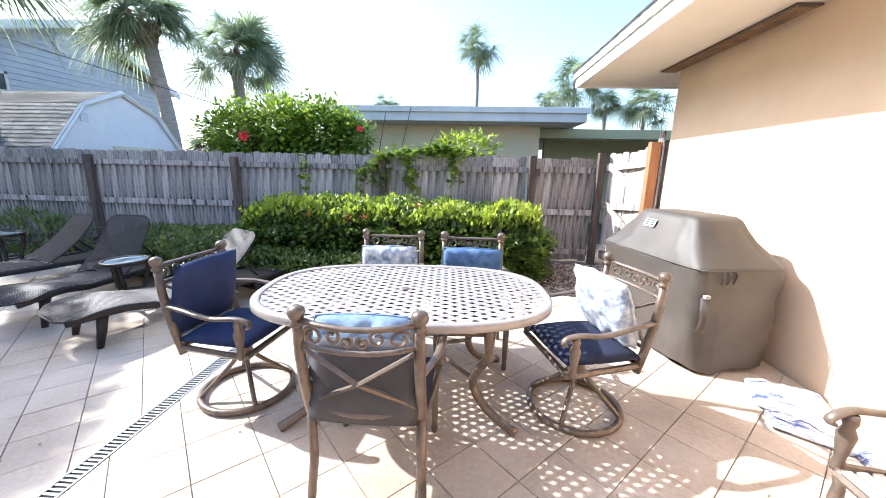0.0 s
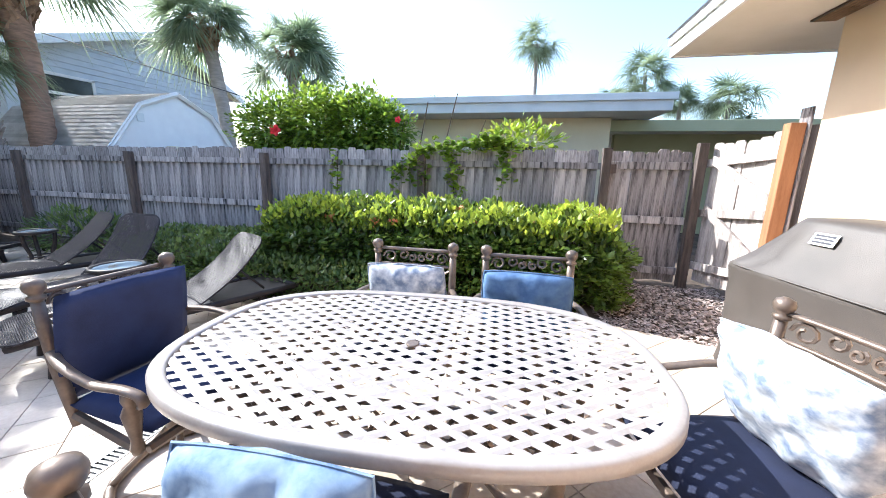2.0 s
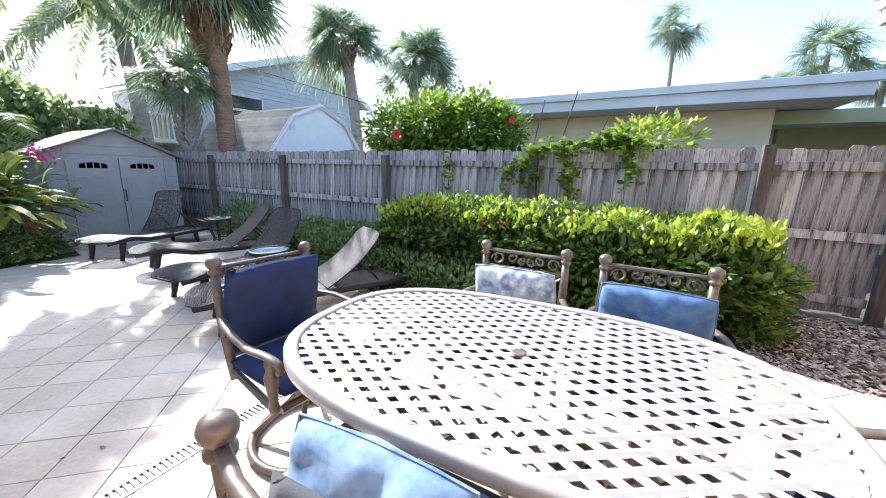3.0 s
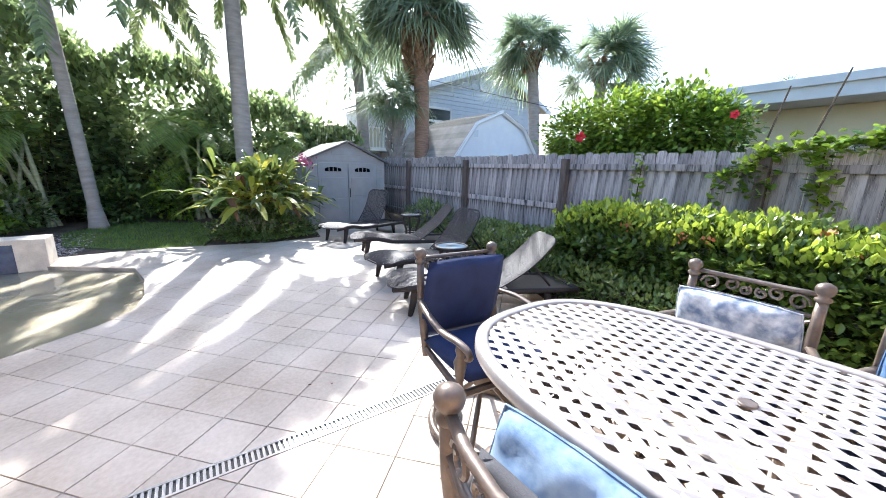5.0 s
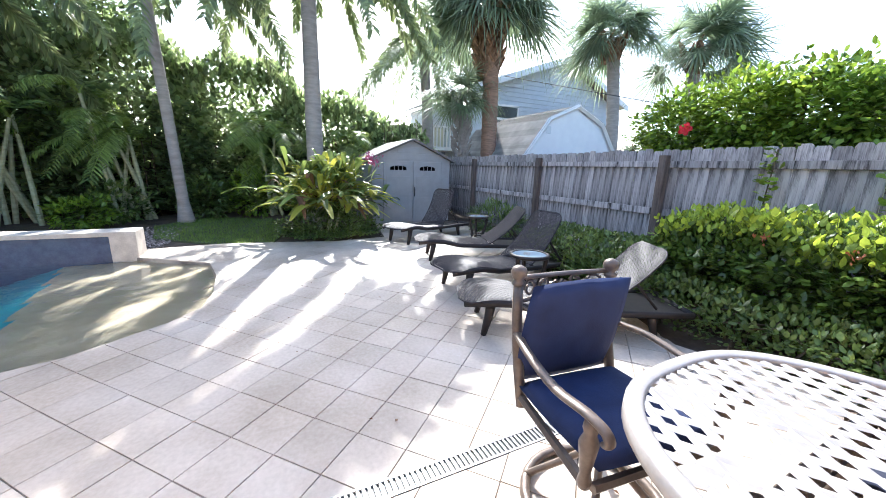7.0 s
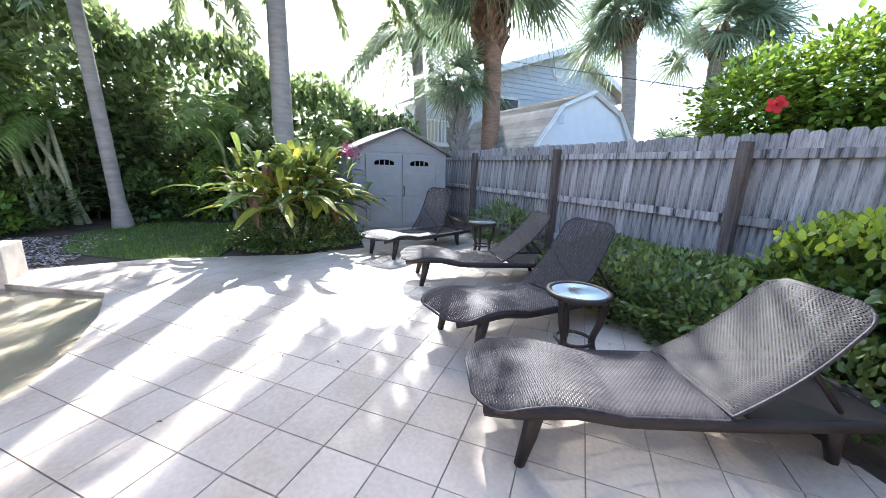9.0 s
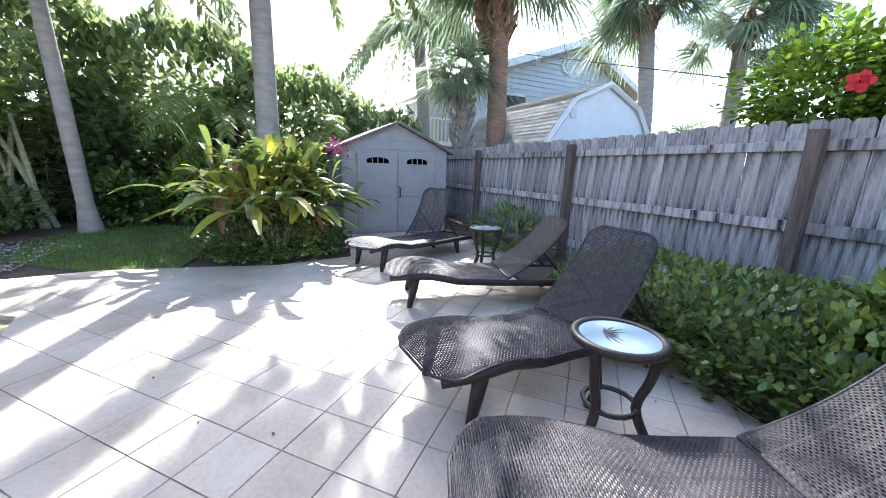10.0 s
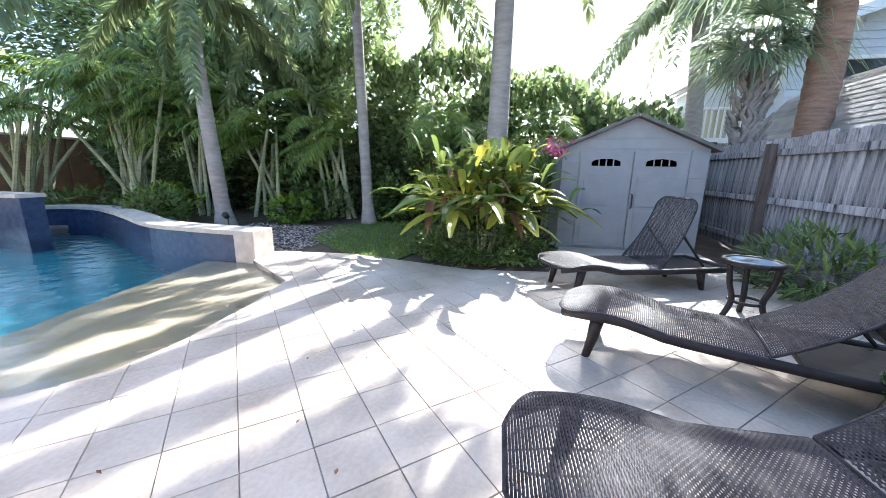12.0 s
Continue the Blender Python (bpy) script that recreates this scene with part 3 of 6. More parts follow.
barn = thing("barn_shed", pose(-8.3, 8.65, 0), "white gambrel-roofed barn shed with grey shingles", "shed")
prof = [(-1.62, 0), (-1.62, 1.75), (-0.95, 2.62), (0, 3.02), (0.95, 2.62), (1.62, 1.75), (1.62, 0)]
bm = B()
a = [bm.verts.new((0, y, z)) for y, z in prof]
b = [bm.verts.new((-3.6, y, z)) for y, z in prof]
bm.faces.new(a)
bm.faces.new(b[::-1])
for i in range(len(prof)):
    bm.faces.new((a[i], a[(i + 1) % 7], b[(i + 1) % 7], b[i]))
bmesh.ops.recalc_face_normals(bm, faces=bm.faces)
part("body", bm, M_BARN, barn, "white painted gable panels")
for s in (-1, 1):
    for (y0, z0), (y1, z1) in (((1.72, 1.68), (0.97, 2.64)), ((0.97, 2.64), (0, 3.05))):
        n_rows = 11
        for k in range(n_rows):
            t0, t1 = k / n_rows, (k + 1.25) / n_rows
            bm = B()
            lift0, lift1 = 0.03, 0.012
            v = [(0.1, s * (y0 + (y1 - y0) * t0), z0 + (z1 - z0) * t0 + lift0), (-3.7, s * (y0 + (y1 - y0) * t0), z0 + (z1 - z0) * t0 + lift0),
                 (-3.7, s * (y0 + (y1 - y0) * min(1, t1)), z0 + (z1 - z0) * min(1, t1) + lift1), (0.1, s * (y0 + (y1 - y0) * min(1, t1)), z0 + (z1 - z0) * min(1, t1) + lift1)]
            f = bm.faces.new([bm.verts.new(p) for p in v])
            bmesh.ops.solidify(bm, geom=[f], thickness=0.012)
            part("shingle_course", bm, M_BARNROOF, barn)
    for (y0, z0), (y1, z1) in (((1.70, 1.66), (0.96, 2.62)), ((0.96, 2.62), (0, 3.03))):
        part("trim", tube(B(), [(0.06, s * y0, z0), (0.06, s * y1, z1)], 0.06, 4), M_WHITE, barn, "white trim")
part("vent", box(B(), 0.0, 0.02, -1.02, -0.86, 2.28, 2.46, 0.004), M_FASCIA, barn)
part("gable_band", box(B(), 0.0, 0.03, -0.4, 0.8, 1.72, 1.80, 0.004), M_CREAM, barn)

h2 = thing("neighbour_house", pose(-15.5, 13.8, 0), "tall grey-sided neighbouring house with white gable trim", "house")
RIDGE_Y, RIDGE_Z = 0.75, 6.55
bm = B()
o = [(-4.3, 0), (4.3, 0), (4.3, 4.95), (RIDGE_Y, RIDGE_Z), (-4.3, 4.75)]
a = [bm.verts.new((0, y, z)) for y, z in o]
b = [bm.verts.new((-8, y, z)) for y, z in o]
bm.faces.new(a)
bm.faces.new(b[::-1])
for i in range(5):
    bm.faces.new((a[i], a[(i + 1) % 5], b[(i + 1) % 5], b[i]))
bmesh.ops.recalc_face_normals(bm, faces=bm.faces)
part("wall", bm, M_SIDING, h2, "grey lap siding")
for k in range(31):
    z = 0.3 + k * 0.2
    zt = z + 0.18
    y0 = -4.3 if zt < 4.75 else RIDGE_Y - (RIDGE_Y + 4.3) * (RIDGE_Z - zt) / (RIDGE_Z - 4.75)
    y1 = 4.3 if zt < 4.95 else RIDGE_Y + (4.3 - RIDGE_Y) * (RIDGE_Z - zt) / (RIDGE_Z - 4.95)
    if y1 - y0 > 0.3:
        bm = B()
        lip = [(0.034, z), (0.014, zt), (0.002, zt), (0.002, z)]
        e0 = [bm.verts.new((x, y0, zz)) for x, zz in lip]
        e1 = [bm.verts.new((x, y1, zz)) for x, zz in lip]
        for i in range(4):
            bm.faces.new((e0[i], e0[(i + 1) % 4], e1[(i + 1) % 4], e1[i]))
        bm.faces.new(e0)
        bm.faces.new(e1)
        bmesh.ops.recalc_face_normals(bm, faces=bm.faces)
        part("clapboard", bm, M_SIDING, h2)
for ye, ze in ((5.0, 4.63), (-5.0, 4.52)):
    run = Vector((0, ye - RIDGE_Y, ze - RIDGE_Z))
    for nm, x0, x1, z0, z1, m, lb in (("roof", -8, 0.62, 0.14, 0.20, M_BARNROOF, "grey shingle roof slope"), ("soffit", 0.04, 0.60, 0.09, 0.135, M_CREAM, "tan overhanging soffit"),
                                      ("rake_board", 0.605, 0.65, -0.06, 0.22, M_WHITE, "white rake board")):
        bm = B()
        lo = [bm.verts.new((x, RIDGE_Y + run.y * t, RIDGE_Z + run.z * t + z0)) for x, t in ((x0, 0), (x1, 0), (x1, 1), (x0, 1))]
        hi = [bm.verts.new(v.co + Vector((0, 0, z1 - z0))) for v in lo]
        bm.faces.new(lo)
        bm.faces.new(hi)
        for i in range(4):
            bm.faces.new((lo[i], lo[(i + 1) % 4], hi[(i + 1) % 4], hi[i]))
        bmesh.ops.recalc_face_normals(bm, faces=bm.faces)
        part(nm, bm, m, h2, lb)
bm = lathe(B(), [(0.36, 0), (0.36, 0.06), (0.30, 0.07)], 8)
bm.transform(pose(0.03, 0.25, 5.72, 0, 90, 0))
rw = part("gable_vent", bm, M_WHITE, h2, "octagonal white gable vent")
for k in range(5):
    hw2 = 0.24 - 0.04 * abs(k - 2)
    part("louvre", box(B(), 0.10, 0.125, 0.25 - hw2, 0.25 + hw2, 5.53 + k * 0.085, 5.57 + k * 0.085), M_FASCIA, rw)
w = part("window", box(B(), 0.036, 0.06, -3.3, -1.9, 3.0, 4.2, 0.01), M_GLASSDARK, h2)
for z in (2.96, 3.6, 4.2):
    part("frame", box(B(), 0.05, 0.09, -3.4, -1.8, z, z + 0.10, 0.01), M_WHITE, w)
for y in (-3.4, -1.9):
    part("frame", box(B(), 0.05, 0.09, y, y + 0.10, 2.9, 4.3, 0.01), M_WHITE, w)
h3 = thing("neighbour_house", pose(-18.4, 8.3, 0), "distant pale house with white balcony railing", "house")
part("wall", box(B(), -6, 0, -1.6, 1.9, 0, 3.35), M_CREAM, h3)
bm = B()
v = [(0.5, -1.9, 3.36), (0.5, 0.3, 4.3), (-6, 0.3, 4.3), (-6, -1.9, 3.36)]
f = bm.faces.new([bm.verts.new(p) for p in v])
bmesh.ops.solidify(bm, geom=[f], thickness=0.12)
part("roof", bm, M_BARNROOF, h3)
bal = part("balcony", box(B(), 0.02, 1.6, -1.2, 2.2, 2.15, 2.32, 0.01), M_WHITE, h3, "white balcony")
part("top_rail", box(B(), 1.5, 1.58, -1.2, 2.2, 3.20, 3.28, 0.01), M_WHITE, bal)
for k in range(20):
    part("baluster", box(B(), 1.52, 1.56, -1.18 + k * 0.176, -1.13 + k * 0.176, 2.32, 3.20), M_WHITE, bal)

# far boundary behind the pool
bw = thing("boundary_wall", Matrix(), "brown garden wall behind the pool", "wall")
part("wall", box(B(), -14.5, -6.0, -11.6, -11.35, -0.1, 1.9), M_BROWNWALL, bw)
for x in range(-14, -6):
    part("board", box(B(), x - 0.48, x + 0.48, -11.345, -11.32, 0.05, 1.85, 0.01), M_BROWNWALL, bw)
part("cap", box(B(), -14.6, -5.9, -11.66, -11.29, 1.905, 1.97, 0.01), M_CREAM, bw)

# ---- plants ----
def leaf_cloud(rnd, n, place, size, aspect=0.5, fold=0.25, up=0.35, drop=0.0):
    """Vertices and faces of many small folded leaves; place(rnd) gives a point and an outward direction."""
    V, F = [], []
    for _ in range(n):
        p, out = place(rnd)
        d = (out + Vector((rnd.gauss(0, .55), rnd.gauss(0, .55), rnd.gauss(0, .45) + up - drop))).normalized()
        side = d.cross(Vector((rnd.gauss(0, .4), rnd.gauss(0, .4), 1))).normalized()
        nrm = side.cross(d)
        s = size * rnd.uniform(0.65, 1.3)
        w = s * aspect * 0.5
        i = len(V)
        sag = nrm * s
        a1, a2 = p + d * s * 0.28 - sag * 0.01, p + d * s * 0.66 - sag * 0.05
        V += [tuple(p), tuple(a1 + side * w * 0.92 - nrm * fold * w), tuple(a2 + side * w * 0.78 - nrm * fold * w), tuple(p + d * s - sag * 0.16),
              tuple(a2 - side * w * 0.78 - nrm * fold * w), tuple(a1 - side * w * 0.92 - nrm * fold * w)]
        F += [(i, i + 1, i + 2, i + 3), (i, i + 3, i + 4, i + 5)]
    return V, F


def lumpy(x, y, z, amp, sc):
    return amp * noise.noise(Vector((x * sc, y * sc, z * sc)))


def box_place(x0, x1, y0, y1, z0, z1, amp=0.1, sc=1.7, fill=0.25, top_bias=0.45):
    cx, cy, cz = (x0 + x1) / 2, (y0 + y1) / 2, (z0 + z1) / 2

    def f(rnd):
        x, y, z = rnd.uniform(x0, x1), rnd.uniform(y0, y1), rnd.uniform(z0, z1)
        r = rnd.random()
        out = Vector((0, 0, 1))
        if r > fill:
            k = rnd.random()
            if k < top_bias:
                z = z1
            elif k < top_bias + 0.4:
                y, out = (y0, Vector((0, -1, 0.2))) if rnd.random() < 0.8 else (y1, Vector((0, 1, 0.2)))
            else:
                x, out = (x0, Vector((-1, 0, 0.2))) if rnd.random() < 0.5 else (x1, Vector((1, 0, 0.2)))
        j = lumpy(x, y, z, amp, sc) + rnd.uniform(-amp, amp) * 0.6
        # rounded shoulders
        ty = abs(y - cy) / max(0.01, (y1 - y0) / 2)
        tx = abs(x - cx) / max(0.01, (x1 - x0) / 2)
        z -= (z1 - z0) * 0.22 * (ty ** 4 + tx ** 8) * (z - z0) / max(0.01, z1 - z0)
        return Vector((x, y, z)) + out.normalized() * j, out
    return f


def blob_place(cx, cy, cz, rx, ry, rz, amp=0.25, sc=1.5, inner=0.55):
    def f(rnd):
        d = Vector((rnd.gauss(0, 1), rnd.gauss(0, 1), rnd.gauss(0, 1))).normalized()
        r = inner + (1 - inner) * rnd.random() ** 0.5
        r *= 1 + amp * noise.noise(Vector((d.x * sc * 2 + cx, d.y * sc * 2 + cy, d.z * sc * 2 + cz))) * 2
        return Vector((cx + d.x * rx * r, cy + d.y * ry * r, max(0.05, cz + d.z * rz * r))), d
    return f


def bush(name, label, category, seed, n, place, size, material, stems=(), core=None, **kw):
    rnd = random.Random(seed)
    t = thing(name, Matrix(), label, category)
    V, F = leaf_cloud(rnd, n, place, size, **kw)
    part_ob = raw("foliage", V, F, material, t)
    tagged(part_ob, kind="stuff")
    if core:
        part("branch_core", core, M_STEM, t)
    for a, b in stems:
        part("stem", tube(B(), [a, ((a[0] + b[0]) / 2 + rnd.uniform(-.08, .08), (a[1] + b[1]) / 2 + rnd.uniform(-.08, .08), (a[2] + b[2]) / 2), b], [0.018, 0.013, 0.008], 5), M_STEM, t)
    return t


def twig_core(seed, x0, x1, y0, y1, h, n):
    """A tangle of thin upright branches inside a hedge."""
    rnd = random.Random(seed)
    bm = B()
    for _ in range(n):
        x, y = rnd.uniform(x0, x1), rnd.uniform(y0, y1)
        tube(bm, [(x, y, -0.05), (x + rnd.uniform(-.15, .15), y + rnd.uniform(-.1, .1), h * 0.5), (x + rnd.uniform(-.3, .3), y + rnd.uniform(-.2, .2), h * rnd.uniform(.8, .95))], [0.014, 0.01, 0.004], 4, False)
    return bm


hedge = bush("hedge", "dense clipped green hedge with yellow-green leaf tips", "hedge", 11, 25000, box_place(-3.0, 1.05, 4.62, 5.6, 0.05, 0.83, 0.19, 2.8), 0.075, M_HEDGE,
             core=twig_core(1, -2.9, 0.95, 4.75, 5.5, 0.75, 90), aspect=0.62, drop=0.25)
# top layer of brighter leaves; their colour includes the sun on the hedge top
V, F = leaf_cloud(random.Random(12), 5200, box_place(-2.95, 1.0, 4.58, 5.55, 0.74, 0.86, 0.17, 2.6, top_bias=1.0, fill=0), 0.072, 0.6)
tagged(raw("new_growth", V, F, M_BRIGHT, hedge, "yellow-green new leaves with sunlight put into their colour"), kind="stuff")
V, F = [], []
rnd = random.Random(5)
for k in range(16):
    cx, cy, cz = rnd.uniform(-2.6, 1.0), rnd.uniform(4.6, 5.2), rnd.uniform(0.78, 0.95)
    v, f = leaf_cloud(rnd, 14, lambda r: (Vector((cx, cy, cz)) + Vector((r.gauss(0, .03), r.gauss(0, .03), r.gauss(0, .02))), Vector((0, 0, 1))), 0.035, 0.8)
    F += [tuple(i + len(V) for i in q) for q in f]
    V += v
tagged(raw("blossom", V, F, M_ORANGE, hedge, "small orange flower clusters"), kind="stuff")

bush("low_shrub", "low glossy green groundcover shrubs along the fence", "shrub", 21, 5200, box_place(-3.7, -0.9, 4.12, 4.75, 0.0, 0.33, 0.10, fill=0.3), 0.055, M_LOWPLANT,
     core=twig_core(2, -3.6, -0.95, 4.2, 4.7, 0.25, 60), aspect=0.6)
bush("low_shrub", "low clipped dark green shrub beside the fence", "shrub", 22, 6500, box_place(-4.75, -2.75, 4.22, 5.2, 0.0, 0.50, 0.10, fill=0.3), 0.055, M_LOWPLANT,
     core=twig_core(3, -4.6, -2.9, 4.35, 5.1, 0.4, 60), aspect=0.6)
bush("low_shrub", "small strappy green plant in fence corner", "shrub", 23, 900, blob_place(-6.9, 5.3, 0.25, 0.8, 0.4, 0.35), 0.16, M_LOWPLANT, aspect=0.18)

# hibiscus over the fence
stems = [((-3.6 + 0.28 * k, 6.6, -0.05), (-3.9 + 0.42 * k, 6.4 + 0.1 * (k % 3), 2.1 + 0.12 * (k % 4))) for k in range(9)]
rnd = random.Random(31)
hib = thing("hibiscus_bush", Matrix(), "tall leafy hibiscus bush with red flowers behind fence", "shrub")
V, F = [], []
for cx, cy, cz, rx, rz, n in ((-4.1, 6.5, 1.9, .6, .6, 4200), (-3.3, 6.5, 2.05, .62, .55, 4600), (-2.6, 6.6, 2.05, .6, .5, 4200), (-2.1, 6.6, 1.95, .4, .42, 2200), (-3.1, 6.6, 1.4, 1.2, .5, 3200)):
    v, f = leaf_cloud(rnd, n, blob_place(cx, cy, cz, rx, 0.5, rz, 0.32, 2.4, 0.3), 0.078, 0.6, drop=0.3)
    F += [tuple(i + len(V) for i in q) for q in f]
    V += v
tagged(raw("foliage", V, F, M_HIB, hib), kind="stuff")
for a, b in stems:
    part("stem", tube(B(), [a, ((a[0] + b[0]) / 2, (a[1] + b[1]) / 2, 1.1), b], [0.02, 0.015, 0.008], 5), M_STEM, hib)


def flower(parent, p, r, d, material):
    bm = B()
    q = Vector(d).to_track_quat("Z", "Y").to_matrix().to_4x4()
    for k in range(5):
        a = 2 * math.pi * k / 5
        m = Matrix.Translation(p) @ q @ pose(0, 0, 0, 0, 0, math.degrees(a))
        vs = [bm.verts.new(m @ Vector(c)) for c in ((0, 0, 0), (r * .6, -r * .42, r * .25), (r, -r * .2, r * .2), (r, r * .2, r * .2), (r * .6, r * .42, r * .25))]
        bm.faces.new(vs)
    tube(bm, [p, Vector(p) + Vector(d) * r * 0.9], 0.006, 5)
    return part("flower", bm, material, parent, "red hibiscus flower")


flower(hib, (-3.67, 6.0, 1.90), 0.085, (0.3, -1, 0.1), M_RED)
flower(hib, (-1.75, 6.12, 2.05), 0.05, (0.1, -1, 0.1), M_RED)

# vine on the fence
rnd = random.Random(41)
vine = thing("vine", Matrix(), "green climbing vine draped over the fence top", "vine")
V, F = [], []
for (x0, z0), (x1, z1), n in (((-1.75, 1.25), (-1.3, 1.62), 90), ((-1.35, 1.65), (0.0, 1.68), 330), ((-0.95, 1.65), (-0.8, 1.05), 130), ((-0.2, 1.65), (-0.15, 1.2), 70), ((-2.6, 1.62), (-2.55, 1.0), 50),
                             ((-1.35, 1.6), (-1.3, 1.15), 120), ((-0.6, 1.7), (-0.2, 1.78), 150), ((-1.7, 1.0), (-1.6, 1.3), 30)):
    def along(r, a=(x0, z0), b=(x1, z1)):
        t = r.random()
        return Vector((a[0] + (b[0] - a[0]) * t + r.gauss(0, .06), FENCE_Y - 0.04 + r.gauss(0, .04), a[1] + (b[1] - a[1]) * t + r.gauss(0, .05))), Vector((0, -1, 0))
    v, f = leaf_cloud(rnd, n, along, 0.085, 0.75)
    F += [tuple(i + len(V) for i in q) for q in f]
    V += v
tagged(raw("foliage", V, F, M_HIB, vine), kind="stuff")
for pts in ([(-1.75, 5.83, 1.2), (-1.5, 5.82, 1.45), (-1.3, 5.8, 1.6), (-0.6, 5.82, 1.68), (0, 5.84, 1.66)], [(-0.9, 5.82, 1.66), (-0.85, 5.82, 1.0)], [(-2.56, 5.82, 1.6), (-2.6, 5.82, 0.8)]):
    part("stem", tube(B(), pts, 0.007, 5), M_STEM, vine)
bush("climbing_shrub", "bright yellow-green shrub top showing over the fence", "shrub", 42, 650, blob_place(0.0, 6.35, 1.75, 0.5, 0.25, 0.30, 0.3), 0.10, M_BRIGHT, aspect=0.5,
     stems=[((-0.2 + .15 * k, 6.35, -0.05), (-0.3 + .2 * k, 6.35, 1.7)) for k in range(4)])


# ---- palms ----
def fan_crown(rnd, c, r, n, blades=22, droop=0.55, low=-0.4, seg=3):
    """Costapalmate fronds round a crown centre."""
    V, F = [], []
    for i in range(n):
        az = rnd.uniform(0, 2 * math.pi)
        el = math.asin(max(-0.95, min(0.98, low + (0.98 - low) * ((i + rnd.random()) / n))))
        d = Vector((math.cos(az) * math.cos(el), math.sin(az) * math.cos(el), math.sin(el)))
        pet = r * rnd.uniform(0.15, 0.55)
        hub = c + d * pet - Vector((0, 0, 0.10 * pet))
        side = d.cross(Vector((0, 0, 1)))
        side = side.normalized() if side.length > 0.05 else Vector((1, 0, 0))
        roll = rnd.uniform(-0.75, 0.75)
        side = side * math.cos(roll) + side.cross(d) * math.sin(roll)
        nrm = side.cross(d).normalized()
        j = len(V)
        V += [tuple(c + side * 0.02), tuple(c - side * 0.02), tuple(hub - side * 0.012), tuple(hub + side * 0.012)]
        F.append((j, j + 1, j + 2, j + 3))
        L = r * rnd.uniform(0.48, 0.66)
        for k in range(blades):
            t = (k + 0.5) / blades * 2 - 1
            ang = t * 1.9
            bd = (d * math.cos(ang) + side * math.sin(ang) + nrm * 0.18 * abs(t)).normalized()
            ll = L * (1 - 0.32 * t * t) * rnd.uniform(0.9, 1.08)
            wv = bd.cross(nrm).normalized() * L * 0.021
            prev = None
            for s in range(seg + 1):
                u = s / seg
                p = hub + bd * ll * u + Vector((0, 0, -1)) * droop * ll * u * u * rnd.uniform(0.6, 1.5)
                w = wv * (0.6 + 0.8 * u if u < 0.4 else 1.25 * (1 - u) + 0.05)
                j = len(V)
                V += [tuple(p + w), tuple(p - w)]
                if prev is not None:
                    F.append((prev, prev + 1, j + 1, j))
                prev = j
    return V, F


def trunk_mesh(base, top, r0, r1, bow=0.1, rings=26, ridge=0.03, seg=12, boots=0):
    bm = B()
    base, top = Vector(base), Vector(top)
    pts, rr = [], []
    for i in range(rings * 2 + 1):
        t = i / (rings * 2)
        p = base.lerp(top, t) + Vector((bow, bow * 0.4, 0)) * math.sin(math.pi * t)
        pts.append(p)
        rr.append((r0 + (r1 - r0) * t) * (1 + (ridge if i % 2 else -ridge)) * (1 + 0.55 * max(0, 0.08 - t) / 0.08))
    return tube(bm, pts, rr, seg)


def boots_mesh(rnd, c, r, h, n):
    """Old leaf bases that cross round the head of the trunk."""
    bm = B()
    for i in range(n):
        a = rnd.uniform(0, 2 * math.pi)
        z = c.z - h + h * (i / n)
        rr = r * (0.75 + 0.55 * (i / n))
        d = Vector((math.cos(a), math.sin(a), 0))
        p = Vector((c.x, c.y, z)) + d * rr * 0.75
        tube(bm, [p, p + d * r * 0.22 + Vector((-d.y, d.x, 0)) * rnd.choice((-1, 1)) * r * 0.28 + Vector((0, 0, r * 0.6)), p + d * r * 0.62 + Vector((0, 0, r * 1.15))], [r * 0.28, r * 0.2, r * 0.07], 5, True, 0.6)
    return bm


def sabal(name, base, top, r0, r1, crown_r, n, seed, label, boot=0.6, trunk_mat=None, blades=22, low=-0.62, boot_n=46, droop=0.5, boot_mat=None):
    rnd = random.Random(seed)
    t = thing(name, Matrix(), label, "palm tree")
    top = Vector(top)
    part("trunk", trunk_mesh(base, top, r0, r1), trunk_mat or M_TRUNK, t, "", True)
    if boot:
        part("boot_ring", boots_mesh(rnd, top, r1 * 1.75, boot, boot_n), boot_mat or M_BOOT, t, "criss-crossed old leaf bases")
    V, F = fan_crown(rnd, top + Vector((0, 0, 0.16 if boot else 0.1)), crown_r, n, blades, droop, low)
    tagged(raw("crown", V, F, M_FAN, t), kind="stuff")
    return t


